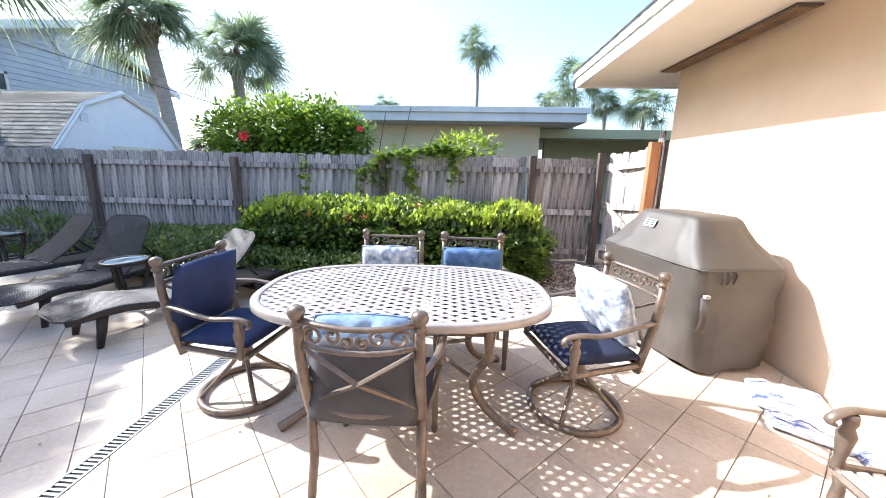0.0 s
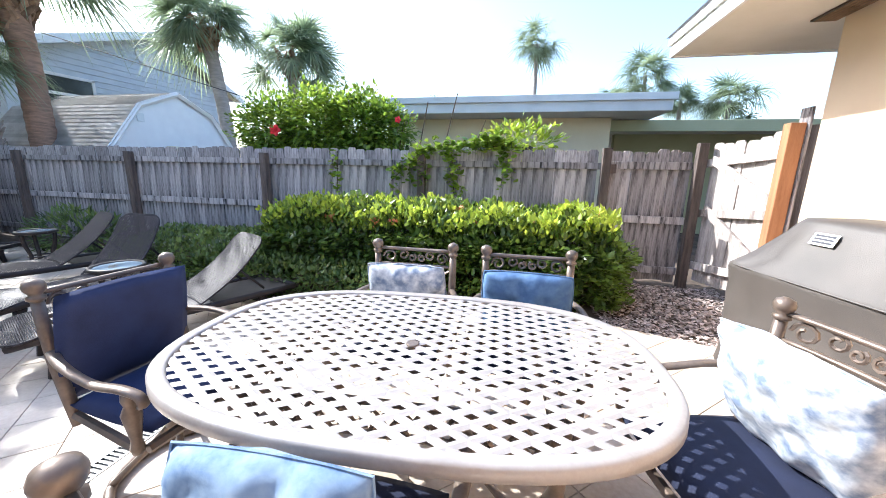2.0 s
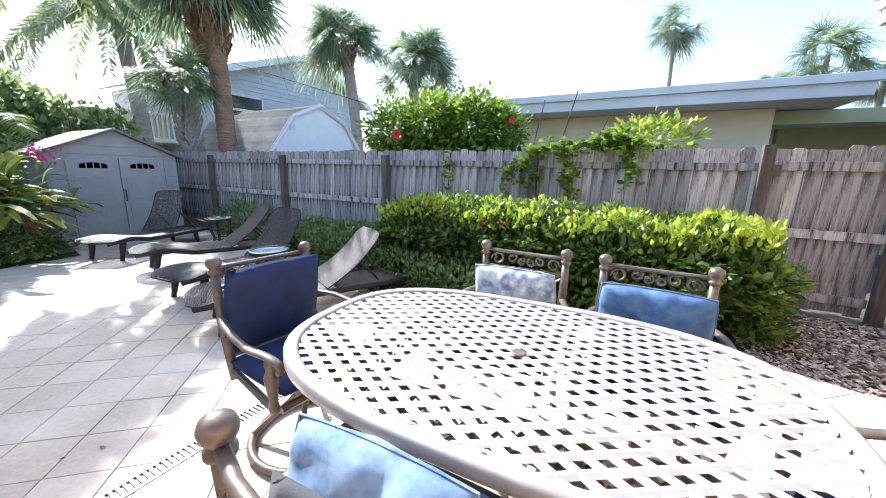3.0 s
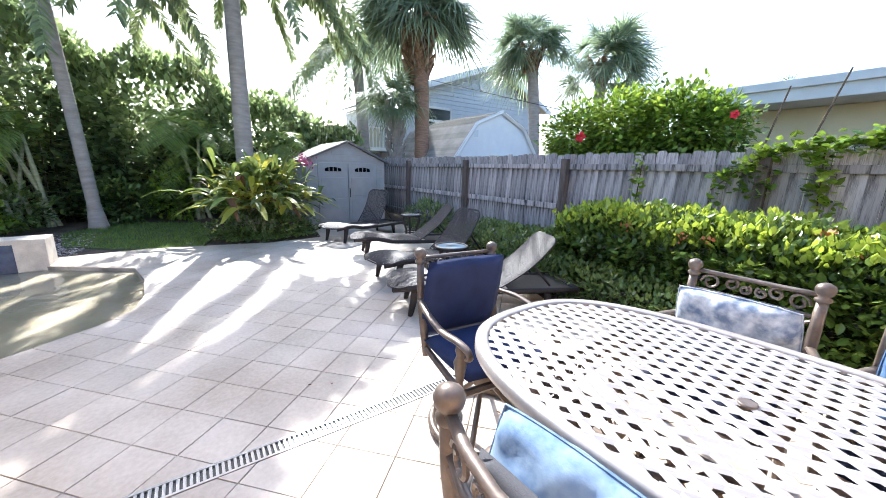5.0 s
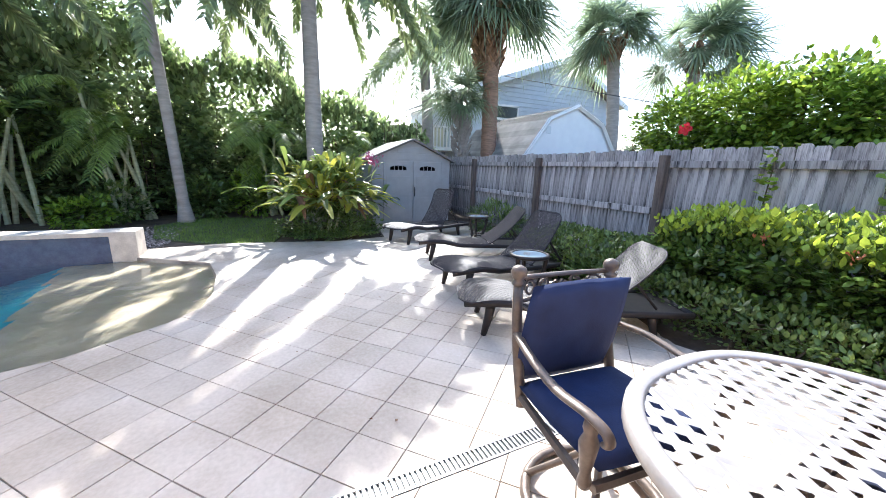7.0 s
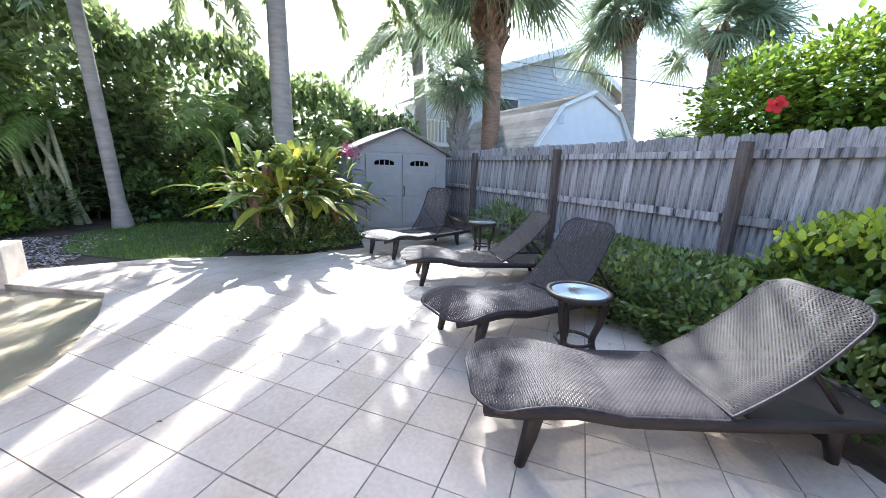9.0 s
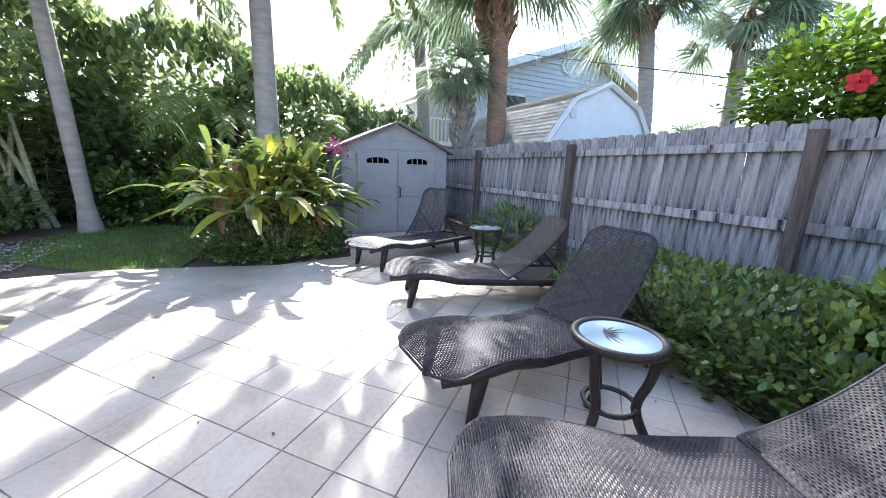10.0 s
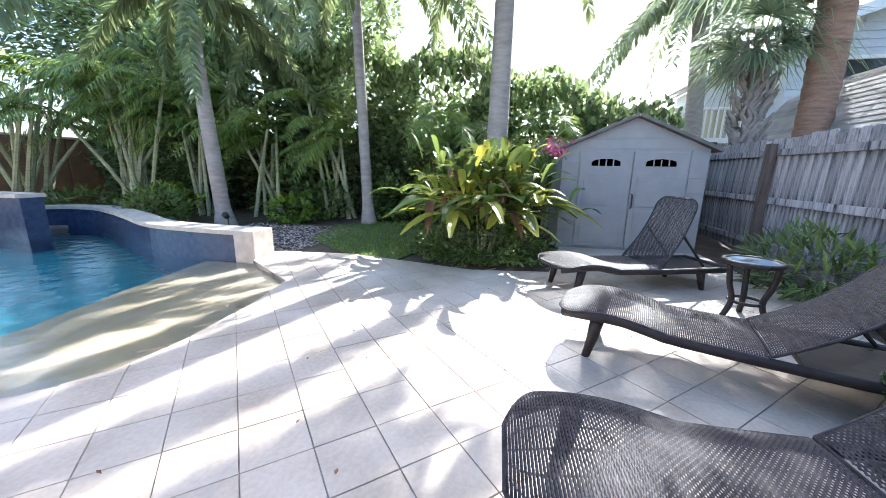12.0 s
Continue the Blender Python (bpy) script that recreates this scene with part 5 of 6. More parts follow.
def arm_chair(m, label, swivel=False, back=None, cushion=True, sling=False, group="chairs round the table"):
    c = thing("patio_armchair", m, label, "chair", group)
    for s in (-1, 1):
        if not swivel:
            part("leg", tube(B(), [back_pt(s * HWD, 0.44), (s * HWD, -0.235, 0.2), (s * (HWD + 0.01), -0.27, 0.0)], [0.021, 0.021, 0.019], 8), M_ALU, c, "", True)
            part("leg", lathe(B(), [(0.017, 0), (0.019, 0.03), (0.015, 0.05), (0.02, 0.12), (0.022, 0.3), (0.018, 0.36), (0.024, 0.38), (0.02, 0.42)], 10, (s * (HWD + 0.02), 0.22, 0)), M_ALU, c, "turned front leg", True)
        p = part("back_post", tube(B(), [back_pt(s * HWD, h) for h in (0.36, 0.5, 0.62, 0.74, 0.86)], [0.022, 0.023, 0.023, 0.022, 0.02], 8), M_ALU, c, "", True)
        q = back_pt(s * HWD, 0.86)
        part("finial", lathe(B(), [(0.014, -0.01), (0.028, 0.0), (0.028, 0.012), (0.018, 0.018), (0.031, 0.036), (0.034, 0.052), (0.028, 0.068), (0.010, 0.078)], 14, q), M_ALU, c, "ball finial", True)
        arm = smooth_line([back_pt(s * HWD, 0.655), (s * 0.285, -0.12, 0.655), (s * 0.30, 0.06, 0.632), (s * 0.295, 0.20, 0.640), (s * 0.285, 0.265, 0.625), (s * 0.285, 0.285, 0.600), (s * 0.285, 0.262, 0.585)], 4)
        part("armrest", tube(B(), arm, [0.019] * (len(arm) - 4) + [0.018, 0.016, 0.014, 0.012], 8, True, 0.65), M_ALU, c, "curved armrest", True)
        part("arm_post", lathe(B(), [(0.018, 0.40), (0.022, 0.42), (0.016, 0.45), (0.026, 0.52), (0.03, 0.55), (0.018, 0.58), (0.024, 0.60), (0.02, 0.63)], 10, (s * 0.285, 0.215, 0)), M_ALU, c, "turned arm post", True)
        part("seat_rail", tube(B(), [(s * HWD, -0.22, 0.40), (s * 0.285, 0.22, 0.41)], 0.018, 6), M_ALU, c)
    for h, bow, r in ((0.872, 0.0, 0.014), (0.775, 0.0, 0.012), (0.50, -0.03, 0.014)):
        pts = [back_pt(HWD * u, h + bow * (1 - u * u) + (0.012 * (u * u) if h > 0.7 else 0)) for u in (-1, -.6, -.2, .2, .6, 1)]
        part("back_rail", tube(B(), pts, r, 8, True, 0.8), M_ALU, c, "", True)
    for y in (-0.225, 0.23):
        part("seat_rail", tube(B(), [(-HWD - 0.03 * (y > 0), y, 0.40), (HWD + 0.03 * (y > 0), y, 0.40)], 0.018, 6), M_ALU, c)
    for a, b in ((-1, 1), (1, -1)):
        part("cross_bar", tube(B(), [back_pt(HWD * a * 0.92, 0.765), back_pt(0, 0.635), back_pt(HWD * b * 0.92, 0.505)], 0.014, 6, True, 0.6), M_ALU, c)
    for s in (-1, 1):
        for k, (cx, cz, r) in enumerate(((0.165, 0.828, 0.040), (0.085, 0.838, 0.032), (0.03, 0.822, 0.024))):
            pts = [back_pt(s * (cx + r * (1 - t * .62) * math.cos(t * 7.5 + k)), cz + r * (1 - t * .62) * math.sin(t * 7.5 + k)) for t in (i / 12 for i in range(13))]
            part("scroll", tube(B(), pts, 0.007, 5), M_ALU, c, "cast scroll")
    if swivel:
        bm = B()
        tube(bm, [(0.27 * math.cos(a), 0.27 * math.sin(a), 0.022) for a in (2 * math.pi * k / 28 for k in range(29))], 0.021, 8, False)
        part("base_ring", bm, M_ALU, c, "round swivel base", True)
        for k in range(4):
            a = math.pi / 4 + k * math.pi / 2
            pts = smooth_line([(0.03 * math.cos(a), 0.03 * math.sin(a), 0.27), (0.10 * math.cos(a), 0.10 * math.sin(a), 0.19), (0.27 * math.cos(a), 0.27 * math.sin(a), 0.03)], 4)
            part("spoke", tube(B(), pts, 0.014, 6), M_ALU, c, "", True)
        part("swivel_column", lathe(B(), [(0.05, 0.24), (0.06, 0.26), (0.045, 0.29), (0.045, 0.34), (0.10, 0.36), (0.10, 0.385)], 14), M_ALU, c, "", True)
    if cushion:
        bm = pad(0.52, 0.48, 0.06, puff=0.015, seed=3)
        bm.transform(pose(0, 0.0, 0.45))
        part("seat_cushion", bm, M_NAVY if sling else M_SEAT, c, "navy seat cushion", True)
    else:
        for k in range(9):
            part("slat", box(B(), -0.25, 0.25, -0.2 + k * 0.05, -0.165 + k * 0.05, 0.415, 0.428, 0.003), M_ALULIT, c, "")
    if back:
        bm = pad(0.50 if sling else 0.46, 0.47 if sling else 0.36, 0.05 if sling else 0.03, puff=0.012, seed=5)
        bm.transform(pose(0, -0.225 if sling else -0.25, 0.665 if sling else 0.60, 80, 0, 0))
        part("back_cushion", bm, back, c, "", True)
    return c


arm_chair(pose(-0.355, 1.585, 0), "bronze cast aluminium armchair with scrolled back and grey cushion", back=M_GREYBACK)
arm_chair(pose(-0.565, 2.70, 0, 0, 0, 180), "bronze cast aluminium armchair tucked under the table")
arm_chair(pose(0.10, 2.70, 0, 0, 0, 180), "bronze cast aluminium armchair tucked under the table")
arm_chair(pose(-1.355, 2.08, 0, 0, 0, -96), "bronze swivel armchair with navy back and seat cushions", True, M_NAVY, sling=True)
arm_chair(pose(0.75, 2.10, 0, 0, 0, 105), "bronze swivel armchair with dark navy seat cushion", True)
arm_chair(pose(1.63, 0.97, 0, 0, 0, 88), "bare sunlit cast aluminium armchair with slatted seat", cushion=False, group="")


def pillow(m, label, material, w=0.46, h=0.36, seed=1):
    bm = pad(w, h, 0.085, puff=0.034, nx=24, ny=20, seed=seed, wr=0.022)
    p = thing("throw_pillow", m, label, "pillow", "throw pillows on the chairs")
    part("pillow_body", bm, material, p, "", True)
    loop = [(-1 + k / 6, -1) for k in range(12)] + [(1, -1 + k / 6) for k in range(12)] + [(1 - k / 6, 1) for k in range(12)] + [(-1, 1 - k / 6) for k in range(12)]
    rim = [(u * w / 2 * (1 - 0.05 * v * v * abs(u)), v * h / 2 * (1 - 0.05 * u * u * abs(v)), 0) for u, v in loop]
    part("seam", tube(B(), rim + [rim[0]], 0.004, 5, False), material, p)
    return p


CH = pose(-0.565, 2.70, 0, 0, 0, 180)
pillow(CH @ pose(0, -0.15, 0.665, 74, 0, 2), "blue and white patterned throw pillow on armchair", M_PILLOW, 0.45, 0.37, 2)
pillow(pose(0.10, 2.70, 0, 0, 0, 180) @ pose(0, -0.15, 0.665, 74, 0, -2), "faded blue throw pillow on armchair", M_PILLOWBLUE, 0.47, 0.38, 6)
pillow(pose(0.75, 2.10, 0, 0, 0, 105) @ pose(0.0, -0.13, 0.68, 72, 0, 4), "pale patterned throw pillow on swivel armchair", M_PILLOW, 0.46, 0.42, 9)
pillow(pose(-0.355, 1.585, 0) @ pose(-0.03, -0.175, 0.645, 76, 0, 2), "pale blue throw pillow on armchair", M_PILLOWPALE, 0.43, 0.40, 12)

# ---- covered grill ----
grill = thing("covered_grill", pose(1.89, 3.165, 0, 0, 0, 13), "barbecue grill under a fitted dark brown fabric cover", "grill")
levels = [(0.03, 0.325, 0.60), (0.10, 0.328, 0.602), (0.22, 0.334, 0.603), (0.32, 0.338, 0.602), (0.42, 0.342, 0.60), (0.50, 0.346, 0.598), (0.59, 0.351, 0.595), (0.68, 0.360, 0.592), (0.765, 0.368, 0.588), (0.795, 0.372, 0.59), (0.812, 0.362, 0.578),
          (0.88, 0.325, 0.51), (0.96, 0.285, 0.44), (1.04, 0.248, 0.375), (1.10, 0.225, 0.335), (1.128, 0.20, 0.30), (1.137, 0.12, 0.2)]
bm = B()
rings = []
NG = 120
for z, hx, hy in levels:
    ring = []
    for k in range(NG):
        x, y = se(hx, hy, 8 if z < 0.82 else 6, k, NG)
        a = math.atan2(y, x)
        drape = 0.5 + 0.5 * min(1.0, max(0.0, (0.8 - z) / 0.5))
        fold = 0.034 * drape * noise.noise(Vector((math.cos(a) * 3.2, math.sin(a) * 3.2, z * 0.9))) + 0.024 * noise.noise(Vector((x * 9 + z * 5, y * 9 - z * 4, z * 6))) + 0.007 * noise.noise(Vector((x * 25, y * 25 + z * 9, z * 17)))
        n2 = Vector((x, y, 0)).normalized()
        sag = 0.02 * noise.noise(Vector((x * 6, y * 6, 3))) * (0.82 < z < 1.12)
        ring.append(bm.verts.new((x + n2.x * fold, y + n2.y * fold, z + sag + (0.035 * noise.noise(Vector((x * 4, y * 4, 9))) if z < 0.1 else 0))))
    rings.append(ring)
for a, b in zip(rings, rings[1:]):
    for k in range(NG):
        bm.faces.new((a[k], a[(k + 1) % NG], b[(k + 1) % NG], b[k]))
bm.faces.new(rings[-1])
part("cover", bm, M_COVER, grill, "dark brown fabric cover", True)
TAG = pose(-0.262, 0.10, 1.035, 0, -64, 0)
bm = box(B(), -0.035, 0.035, -0.062, 0.062, 0.0, 0.003)
bm.transform(TAG)
tag = part("label_patch", bm, M_WHITE, grill, "pale label patch")
for k in range(3):
    bm = box(B(), -0.024 + k * 0.019, -0.013 + k * 0.019, -0.05, 0.05, 0.0032, 0.0045)
    bm.transform(TAG)
    part("print_bar", bm, M_GREYBACK, tag)
part("strap", tube(B(), smooth_line([(-0.30, -0.572, 0.60), (-0.32, -0.60, 0.52), (-0.31, -0.60, 0.42), (-0.315, -0.575, 0.34)], 4), 0.028, 6, True, 0.2), M_COVER, grill, "hanging strap")
part("buckle", box(B(), -0.325, -0.285, -0.60, -0.57, 0.60, 0.625, 0.004), M_SHED, grill, "grey plastic buckle")
part("seam", tube(B(), [(se(0.376, 0.594, 8, k, 60)[0], se(0.376, 0.594, 8, k, 60)[1], 0.797) for k in range(61)], 0.005, 5, False), M_COVER, grill)
for k in range(3):
    xx = -0.22 + k * 0.05
    part("pleat", tube(B(), [(xx, -0.594, 0.793), (xx + 0.012, -0.604, 0.765), (xx + 0.006, -0.59, 0.70)], [0.006, 0.009, 0.003], 6), M_COVER, grill, "", True)
for sx in (-1, 1):
    for sy in (-1, 1):
        bm = lathe(B(), [(0.035, 0), (0.04, 0.01), (0.04, 0.07), (0.03, 0.08)], 12, (sx * 0.22, sy * 0.45, 0))
        part("caster", bm, M_DARK, grill, "", True)

# folded striped fabric on the floor by the wall
for k, (x, y, rz, w, d, h) in enumerate(((2.17, 2.26, -25, 0.42, 0.36, 0.05), (2.15, 1.98, -35, 0.55, 0.34, 0.045), (2.28, 1.80, -20, 0.30, 0.30, 0.04))):
    t = thing("folded_fabric", pose(x, y, h * 0.55, 0, 0, rz), "crumpled blue and white striped outdoor fabric on tiles", "fabric", "fabric pile by the wall")
    part("cloth", pad(w, d, h, puff=0.01, nx=18, ny=14, seed=k * 4, wr=0.035), M_BLUEMAT, t, "", True)


# ---- sun loungers ----
def lounger(m, label, back_angle=43, group="row of sun loungers"):
    t = thing("sun_lounger", m, label, "lounger", group)

    SEAT = 1.05

    def plan(v):
        return 0.30 * (1 - 0.55 * (max(0, 0.13 - v) / 0.13) ** 2.4) if v < 0.13 else 0.30 - 0.025 * math.sin((v - 0.13) * 2.6)

    def prof_z(v):
        return 0.280 + 0.054 * math.sin(min(1.0, v / 0.62) * math.pi * 0.95 + 0.25) - 0.03 * max(0, v - 0.6)

    def slab(name, fn_w, fn_p, length, th, label2=""):
        """Woven strands across the frame, with fine gaps between them, held by an edge strand."""
        bm = B()
        n = int(length / 0.0105)
        last = None
        for i in range(n):
            us = ((i + 0.08) / n, (i + 0.5) / n, (i + 0.92) / n)
            rows = []
            for u, hz_off in zip(us, (-0.0025, 0.001, -0.0025)):
                p = fn_p(u)
                w = fn_w(u)
                rows.append([bm.verts.new((q / 27 * w, p[0], p[1] + hz_off + 0.0028 * (1 if (q + i) % 2 else -1) - 0.014 * abs(q / 27) ** 10)) for q in range(-27, 28)])
            for r0, r1 in zip(rows, rows[1:]):
                for k in range(54):
                    bm.faces.new((r0[k], r0[k + 1], r1[k + 1], r1[k]))
            if last:
                for k in (0, 9, 18, 27, 36, 45, 53):
                    bm.faces.new((last[k], last[k + 1], rows[0][k + 1], rows[0][k]))
            last = rows[2]
        edge = [(s * fn_w(u) , fn_p(u)[0], fn_p(u)[1] - 0.019) for s, us in ((-1, range(0, 81)), (1, range(80, -1, -1))) for u in (k / 80 for k in us)]
        tube(bm, edge + [edge[0]], 0.008, 6, False)
        return part(name, bm, M_RATTAN, t, label2, True)

    slab("seat", lambda u: plan(u * SEAT), lambda u: (u * SEAT, prof_z(u * SEAT)), SEAT + 0.02, 0.035, "woven resin seat")
    ca, sa = math.cos(radians(back_angle)), math.sin(radians(back_angle))
    hz = prof_z(SEAT) + 0.014

    def back_p(u):
        s, c = u * 0.73, 0.045 * math.sin(u * math.pi) - 0.02 * u
        return (SEAT + 0.01 + s * ca + c * sa, hz + s * sa - c * ca)

    slab("backrest", lambda u: 0.275 - 0.03 * u if u < 0.8 else 0.251 - 0.07 * ((u - 0.8) / 0.2) ** 4, back_p, 0.82, 0.03, "raised woven backrest")
    for s in (-1, 1):
        pts = [(s * (plan(v) - 0.005), v, prof_z(v) - 0.042) for v in (0.04, 0.2, 0.4, 0.6, 0.8, 1.0)] + [(s * 0.28, 1.4, 0.215), (s * 0.27, 1.88, 0.205)]
        part("side_rail", tube(B(), smooth_line(pts, 2), 0.023, 8, True, 1.25), M_BROWNFRAME, t, "woven side rail", True)
        for v, dv in ((0.25, -0.05), (1.56, 0.05)):
            bm = B()
            z1 = prof_z(min(v, 1.0)) - 0.06 if v < 1 else 0.21
            tube(bm, [(s * 0.24, v, z1), (s * 0.235, v + dv * 0.4, z1 * 0.5), (s * 0.235, v + dv, 0.0)], [0.042, 0.034, 0.024], 8)
            part("leg", bm, M_BROWNFRAME, t, "tapered leg", True)
        part("back_stay", tube(B(), [(s * 0.22, back_p(0.55)[0], back_p(0.55)[1] - 0.03), (s * 0.22, 1.60, 0.24)], 0.012, 6), M_BROWNFRAME, t)
    part("head_rail", tube(B(), [(-0.27, 1.87, 0.205), (0.27, 1.87, 0.205)], 0.034, 8), M_BROWNFRAME, t, "", True)
    bm = box(B(), -0.25, 0.25, 1.20, 1.84, 0.19, 0.215, 0.006)
    part("base_deck", bm, M_BROWNFRAME, t, "woven rear deck")
    return t


lounger(pose(-3.12, 2.385, 0, 0, 0, -24), "dark brown woven resin sun lounger with raised back", 37)
lounger(pose(-3.88, 2.55, 0, 0, 0, 4), "dark brown woven sun lounger beside a small table", 48)
lounger(pose(-5.42, 2.88, 0, 0, 0, -17), "sunlit brown woven sun lounger with raised back", 41)
lounger(pose(-6.40, 2.80, 0, 0, 0, 24), "brown woven sun lounger with steep back by shed", 60)


def side_table(m, label):
    t = thing("side_table", m, label, "table", "small tables between the loungers")
    bm = B()
    tube(bm, [(0.185 * math.cos(a), 0.185 * math.sin(a), 0.470) for a in (2 * math.pi * k / 36 for k in range(37))], 0.020, 8, False)
    part("rim", bm, M_BROWNFRAME, t, "dark rim", True)
    top = part("top", lathe(B(), [(0.182, 0.462), (0.182, 0.474), (0.178, 0.478)], 36), M_PALEGLASS, t, "pale printed glass top")
    for k in range(9):
        a = -0.5 + k * 0.33
        c, s = math.cos(a), math.sin(a)
        L = 0.10 + 0.035 * math.sin(k * 1.3)
        bm = B()
        bm.faces.new([bm.verts.new(v) for v in ((-0.05, -0.04, 0.4795), (-0.05 + c * L * .5 - s * .006, -0.04 + s * L * .5 + c * .006, 0.4795), (-0.05 + c * L, -0.04 + s * L, 0.4795), (-0.05 + c * L * .5 + s * .006, -0.04 + s * L * .5 - c * .006, 0.4795))])
        part("printed_leaf", bm, M_DARK, top, "dark leaf print")
    for k in range(3):
        a = math.radians(40 + 120 * k)
        c, s = math.cos(a), math.sin(a)
        pts = smooth_line([(0.172 * c, 0.172 * s, 0.455), (0.15 * c, 0.15 * s, 0.30), (0.11 * c, 0.11 * s, 0.15), (0.17 * c, 0.17 * s, 0.0)], 4)
        part("leg", tube(B(), pts, 0.022, 8), M_BROWNFRAME, t, "curved leg", True)
    part("brace_ring", tube(B(), [(0.115 * math.cos(a), 0.115 * math.sin(a), 0.15) for a in (2 * math.pi * k / 20 for k in range(21))], 0.012, 6, False), M_BROWNFRAME, t)
    return t


M_PALEGLASS = mat("pale_glass", (0.30, 0.38, 0.44), (0.25, 0.33, 0.39), 0.08, scale=5, bump=0.03)
side_table(pose(-3.38, 3.34, 0), "round side table with pale printed glass top")
side_table(pose(-6.1, 4.35, 0), "round side table in the shade near the fence")

# rock edging by the plant bed
rnd = random.Random(91)
for k in range(7):
    x, y = -8.75 + rnd.uniform(-.3, .5), -2.2 - k * 0.32
    bm = B()
    bmesh.ops.create_icosphere(bm, subdivisions=2, radius=0.09 * rnd.uniform(.7, 1.3))
    for v in bm.verts:
        v.co *= 1 + 0.35 * noise.noise(v.co * 9 + Vector((k, 0, 0)))
        v.co.z *= 0.6
    r = thing("garden_rock", pose(x, y, 0.0), "small rough rock at the bed edge", "rock", "rocks edging the bed")
    part("stone", bm, M_ROCK, r, "", True)
lamp = thing("garden_light", pose(-8.75, -3.05, -0.05), "small black garden spotlight at the palm base", "lamp")
part("stake", tube(B(), [(0, 0, 0), (0, 0, 0.22)], 0.012, 6), M_DARK, lamp)
bm = lathe(B(), [(0.04, 0), (0.055, 0.03), (0.055, 0.12), (0.045, 0.125)], 12)
bm.transform(pose(0, 0, 0.22, 0, 40, 0))
part("head", bm, M_DARK, lamp, "", True)

# overhead cable
cable = thing("overhead_cable", Matrix(), "thin black overhead utility cable", "cable")
CA, CB = Vector((-10.84, 8.52, 4.21)), Vector((-6.59, 9.61, 2.96))
pts = [CA.lerp(CB, -0.9 + 0.16 * k) for k in range(13)]
part("wire", tube(B(), pts, 0.011, 4), M_DARK, cable)

# ---- trench drain ----
drain = thing("trench_drain", Matrix(), "long narrow white-grey trench drain grate in the patio", "drain")
DX, D0, D1 = -1.765, -0.7, 2.75
part("channel", box(B(), DX - 0.044, DX + 0.044, D0, D1, -0.0085, -0.006), M_DARK, drain, "dark channel")
for s in (-1, 1):
    part("frame", box(B(), min(DX + s * 0.036, DX + s * 0.048), max(DX + s * 0.036, DX + s * 0.048), D0, D1, -0.006, 0.003, 0.001), M_CHROME, drain)
bm = box(B(), -0.036, 0.036, -0.006, 0.006, -0.005, 0.001)
bar = part("bar", bm, M_CHROME, drain)
bar.location = (DX, D0 + 0.012, 0)
n_bar = int((D1 - D0) / 0.024)
for k in range(1, n_bar):
    o = new("bar", bar.data)
    o.parent = drain
    o.location = (DX, D0 + 0.012 + k * 0.024, 0)


# ---- patio tiles, each clipped to the patio's outline ----
def clip(poly, a, b, c):
    """Keep the part of poly where a x + b y <= c."""
    out = []
    for i in range(len(poly)):
        p, q = poly[i], poly[(i + 1) % len(poly)]
        dp, dq = a * p[0] + b * p[1] - c, a * q[0] + b * q[1] - c
        if dp <= 0:
            out.append(p)
        if dp * dq < 0:
            t = dp / (dp - dq)
            out.append((p[0] + (q[0] - p[0]) * t, p[1] + (q[1] - p[1]) * t))
    return out


ANG = radians(42.6)
UX, UY = math.cos(ANG), math.sin(ANG)
trnd = random.Random(5)
far_bm = []


def tile_mesh(poly, dz):
    k = len(poly)
    cx, cy = sum(p[0] for p in poly) / k, sum(p[1] for p in poly) / k
    ins = [(p[0] + (cx - p[0]) * 0.007, p[1] + (cy - p[1]) * 0.007) for p in poly]
    V = [(x, y, -0.012) for x, y in poly] + [(x, y, dz - 0.0025) for x, y in poly] + [(x, y, dz) for x, y in ins]
    F = [tuple(range(2 * k, 3 * k))]
    for lvl in (0, k):
        F += [(lvl + i, lvl + (i + 1) % k, lvl + k + (i + 1) % k, lvl + k + i) for i in range(k)]
    return V, F


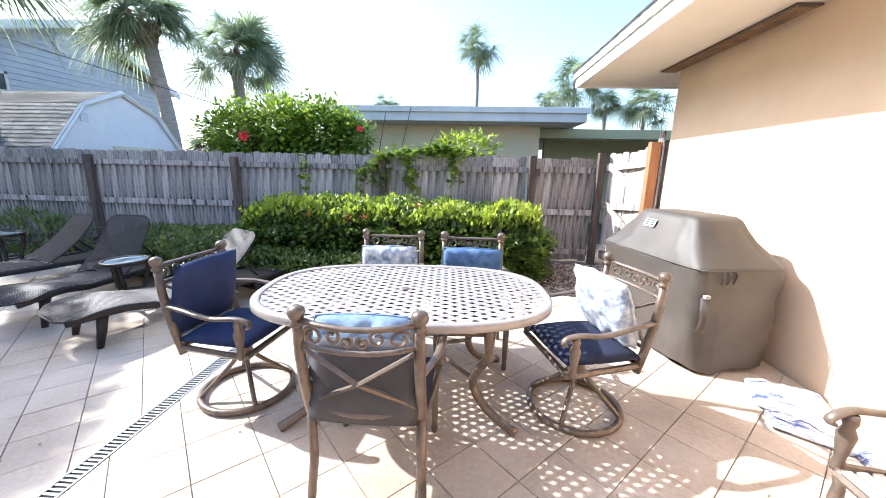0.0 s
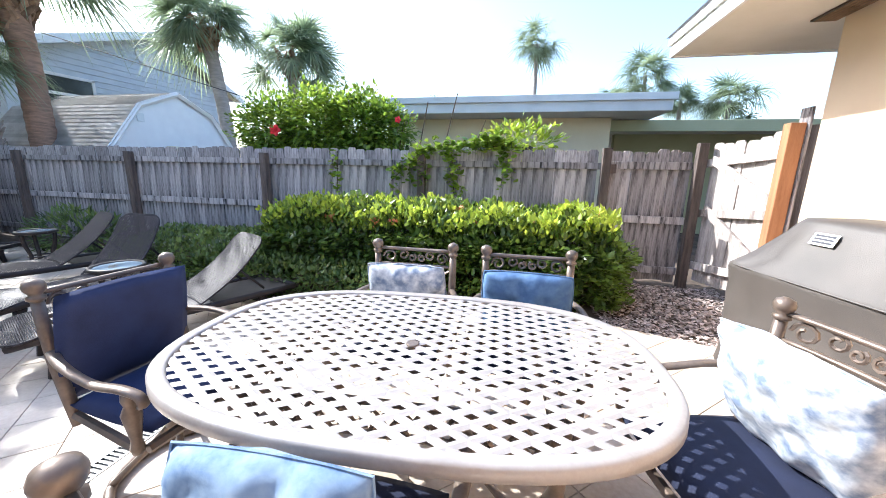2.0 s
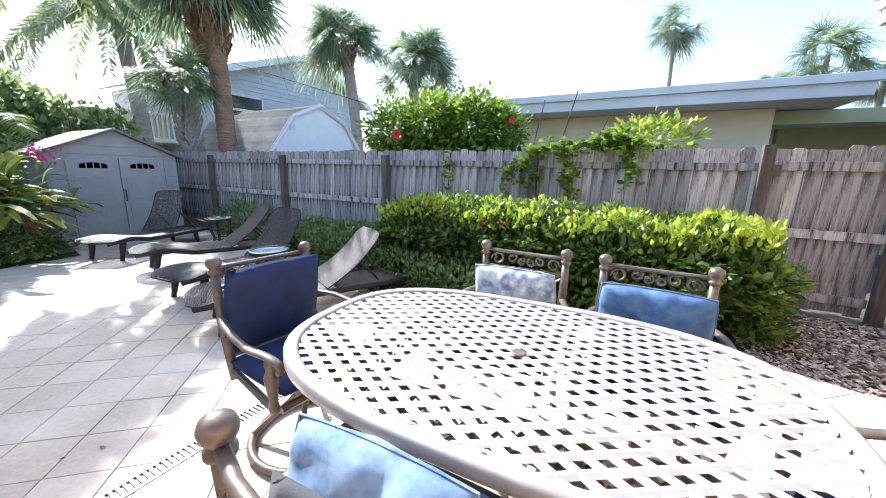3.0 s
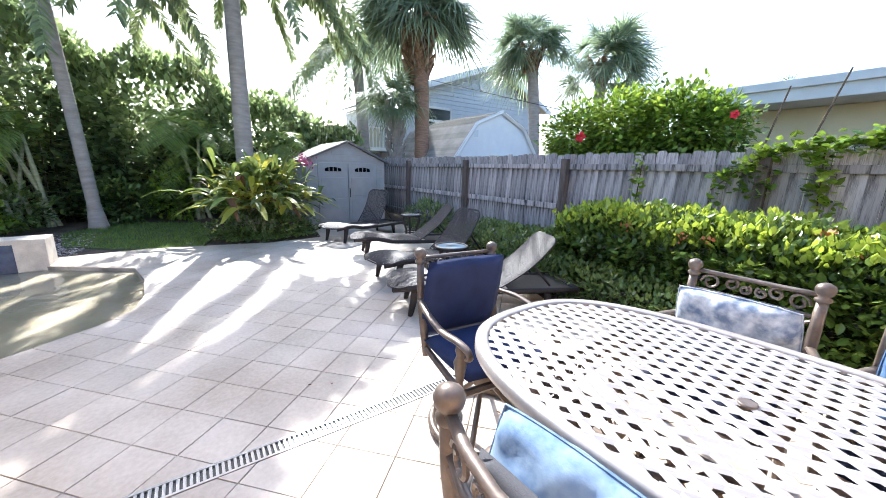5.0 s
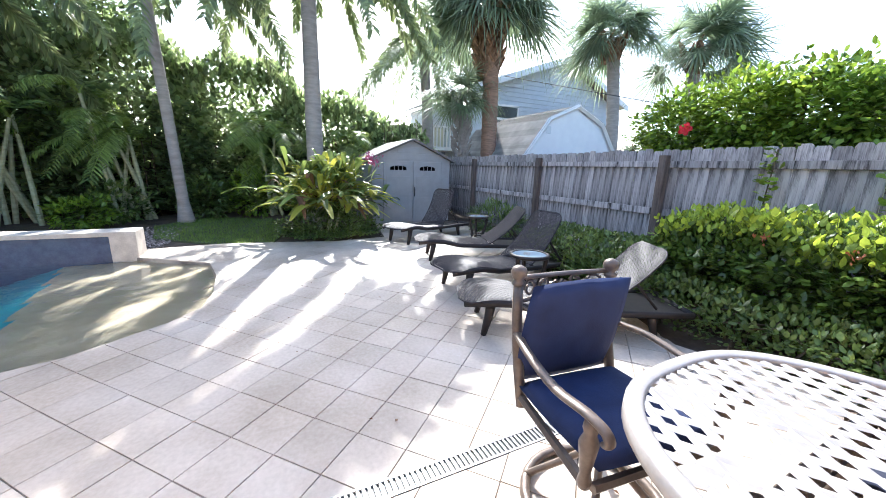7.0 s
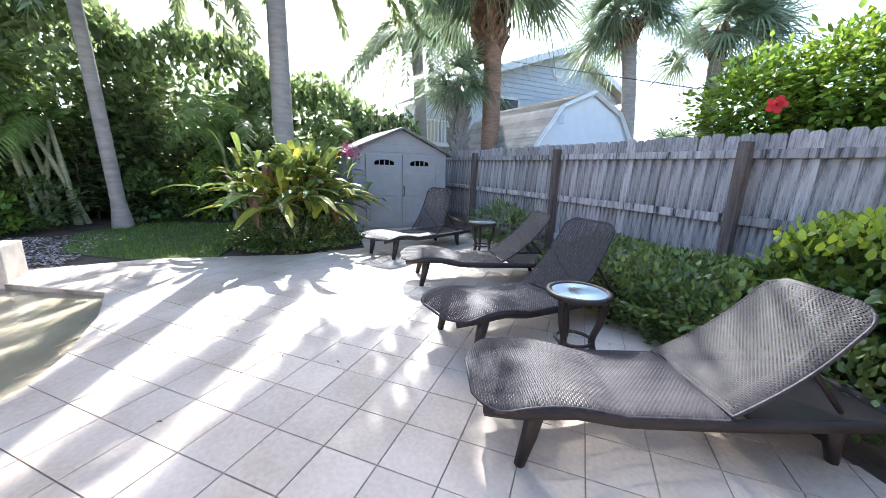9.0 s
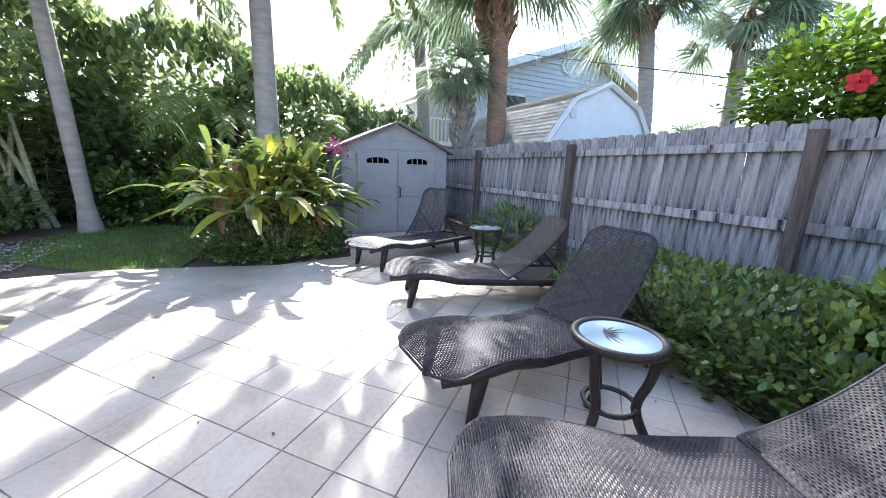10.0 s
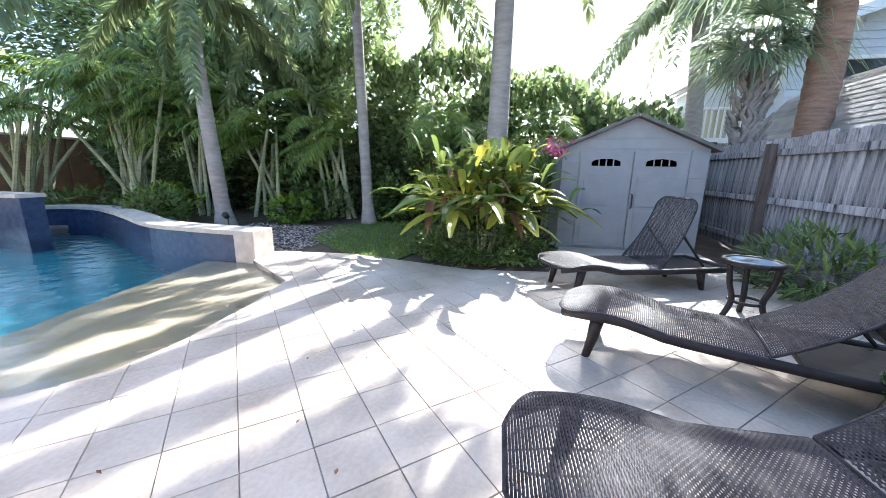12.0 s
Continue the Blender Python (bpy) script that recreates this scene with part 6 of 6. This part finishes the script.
def lay(region, pitch, u0, v0, near):
    us = [x * UX + y * UY for x, y in region]
    vs = [-x * UY + y * UX for x, y in region]
    g = 0.0023
    full = None
    for i in range(math.floor((min(us) - u0) / pitch), math.ceil((max(us) - u0) / pitch)):
        for j in range(math.floor((min(vs) - v0) / pitch), math.ceil((max(vs) - v0) / pitch)):
            a0, a1, b0, b1 = u0 + i * pitch + g, u0 + (i + 1) * pitch - g, v0 + j * pitch + g, v0 + (j + 1) * pitch - g
            poly = region
            for a, b, c in ((UX, UY, a1), (-UX, -UY, -a0), (-UY, UX, b1), (UY, -UX, -b0)):
                poly = clip(poly, a, b, c)
                if len(poly) < 3:
                    break
            if len(poly) < 3:
                continue
            area = 0.5 * sum(poly[q][0] * poly[(q + 1) % len(poly)][1] - poly[(q + 1) % len(poly)][0] * poly[q][1] for q in range(len(poly)))
            if abs(area) < 0.0012:
                continue
            if area < 0:
                poly = poly[::-1]
            dz = trnd.uniform(-0.0015, 0.001)
            cx, cy = sum(p[0] for p in poly) / len(poly), sum(p[1] for p in poly) / len(poly)
            if near(cx, cy):
                raw("tile", *tile_mesh(poly, dz), M_TILE, patio)
            else:
                far_bm.append(tile_mesh(poly, dz))


REG = PATIO
west = clip(REG, 1, 0, DX - 0.050)
east = clip(REG, -1, 0, -(DX + 0.050))
lay(west, 0.272, -1.50, 3.22, lambda x, y: -4.7 < x and y < 2.7 and y > -0.4)
lay(east, 0.305, 1.262, 0.885, lambda x, y: y > 1.2 and x < 2.3 and y < 2.6)
V, F = [], []
for v, f in far_bm:
    j = len(V)
    V += v
    F += [tuple(j + q for q in g) for g in f]
tagged(raw("outer_tiles", V, F, M_TILEFAR, patio), kind="stuff")

# fallen leaves on the tiles
lrnd = random.Random(17)
V, F = [], []
for k in range(36):
    x, y = lrnd.uniform(-6.5, 2.2), lrnd.uniform(0.4, 3.9)
    if not inside(x, y, PATIO):
        continue
    m = pose(x, y, 0.006, lrnd.uniform(-20, 20), lrnd.uniform(-20, 20), lrnd.uniform(0, 360))
    s = lrnd.uniform(0.008, 0.019)
    j = len(V)
    V += [tuple(m @ Vector(q)) for q in ((-s, 0, 0), (0, s * .5, 0.004), (s, 0, 0), (0, -s * .5, 0.004))]
    F.append((j, j + 1, j + 2, j + 3))
tagged(raw("fallen_leaf", V, F, M_DRY), "dry brown leaves scattered on the patio tiles", "leaf", kind="stuff")
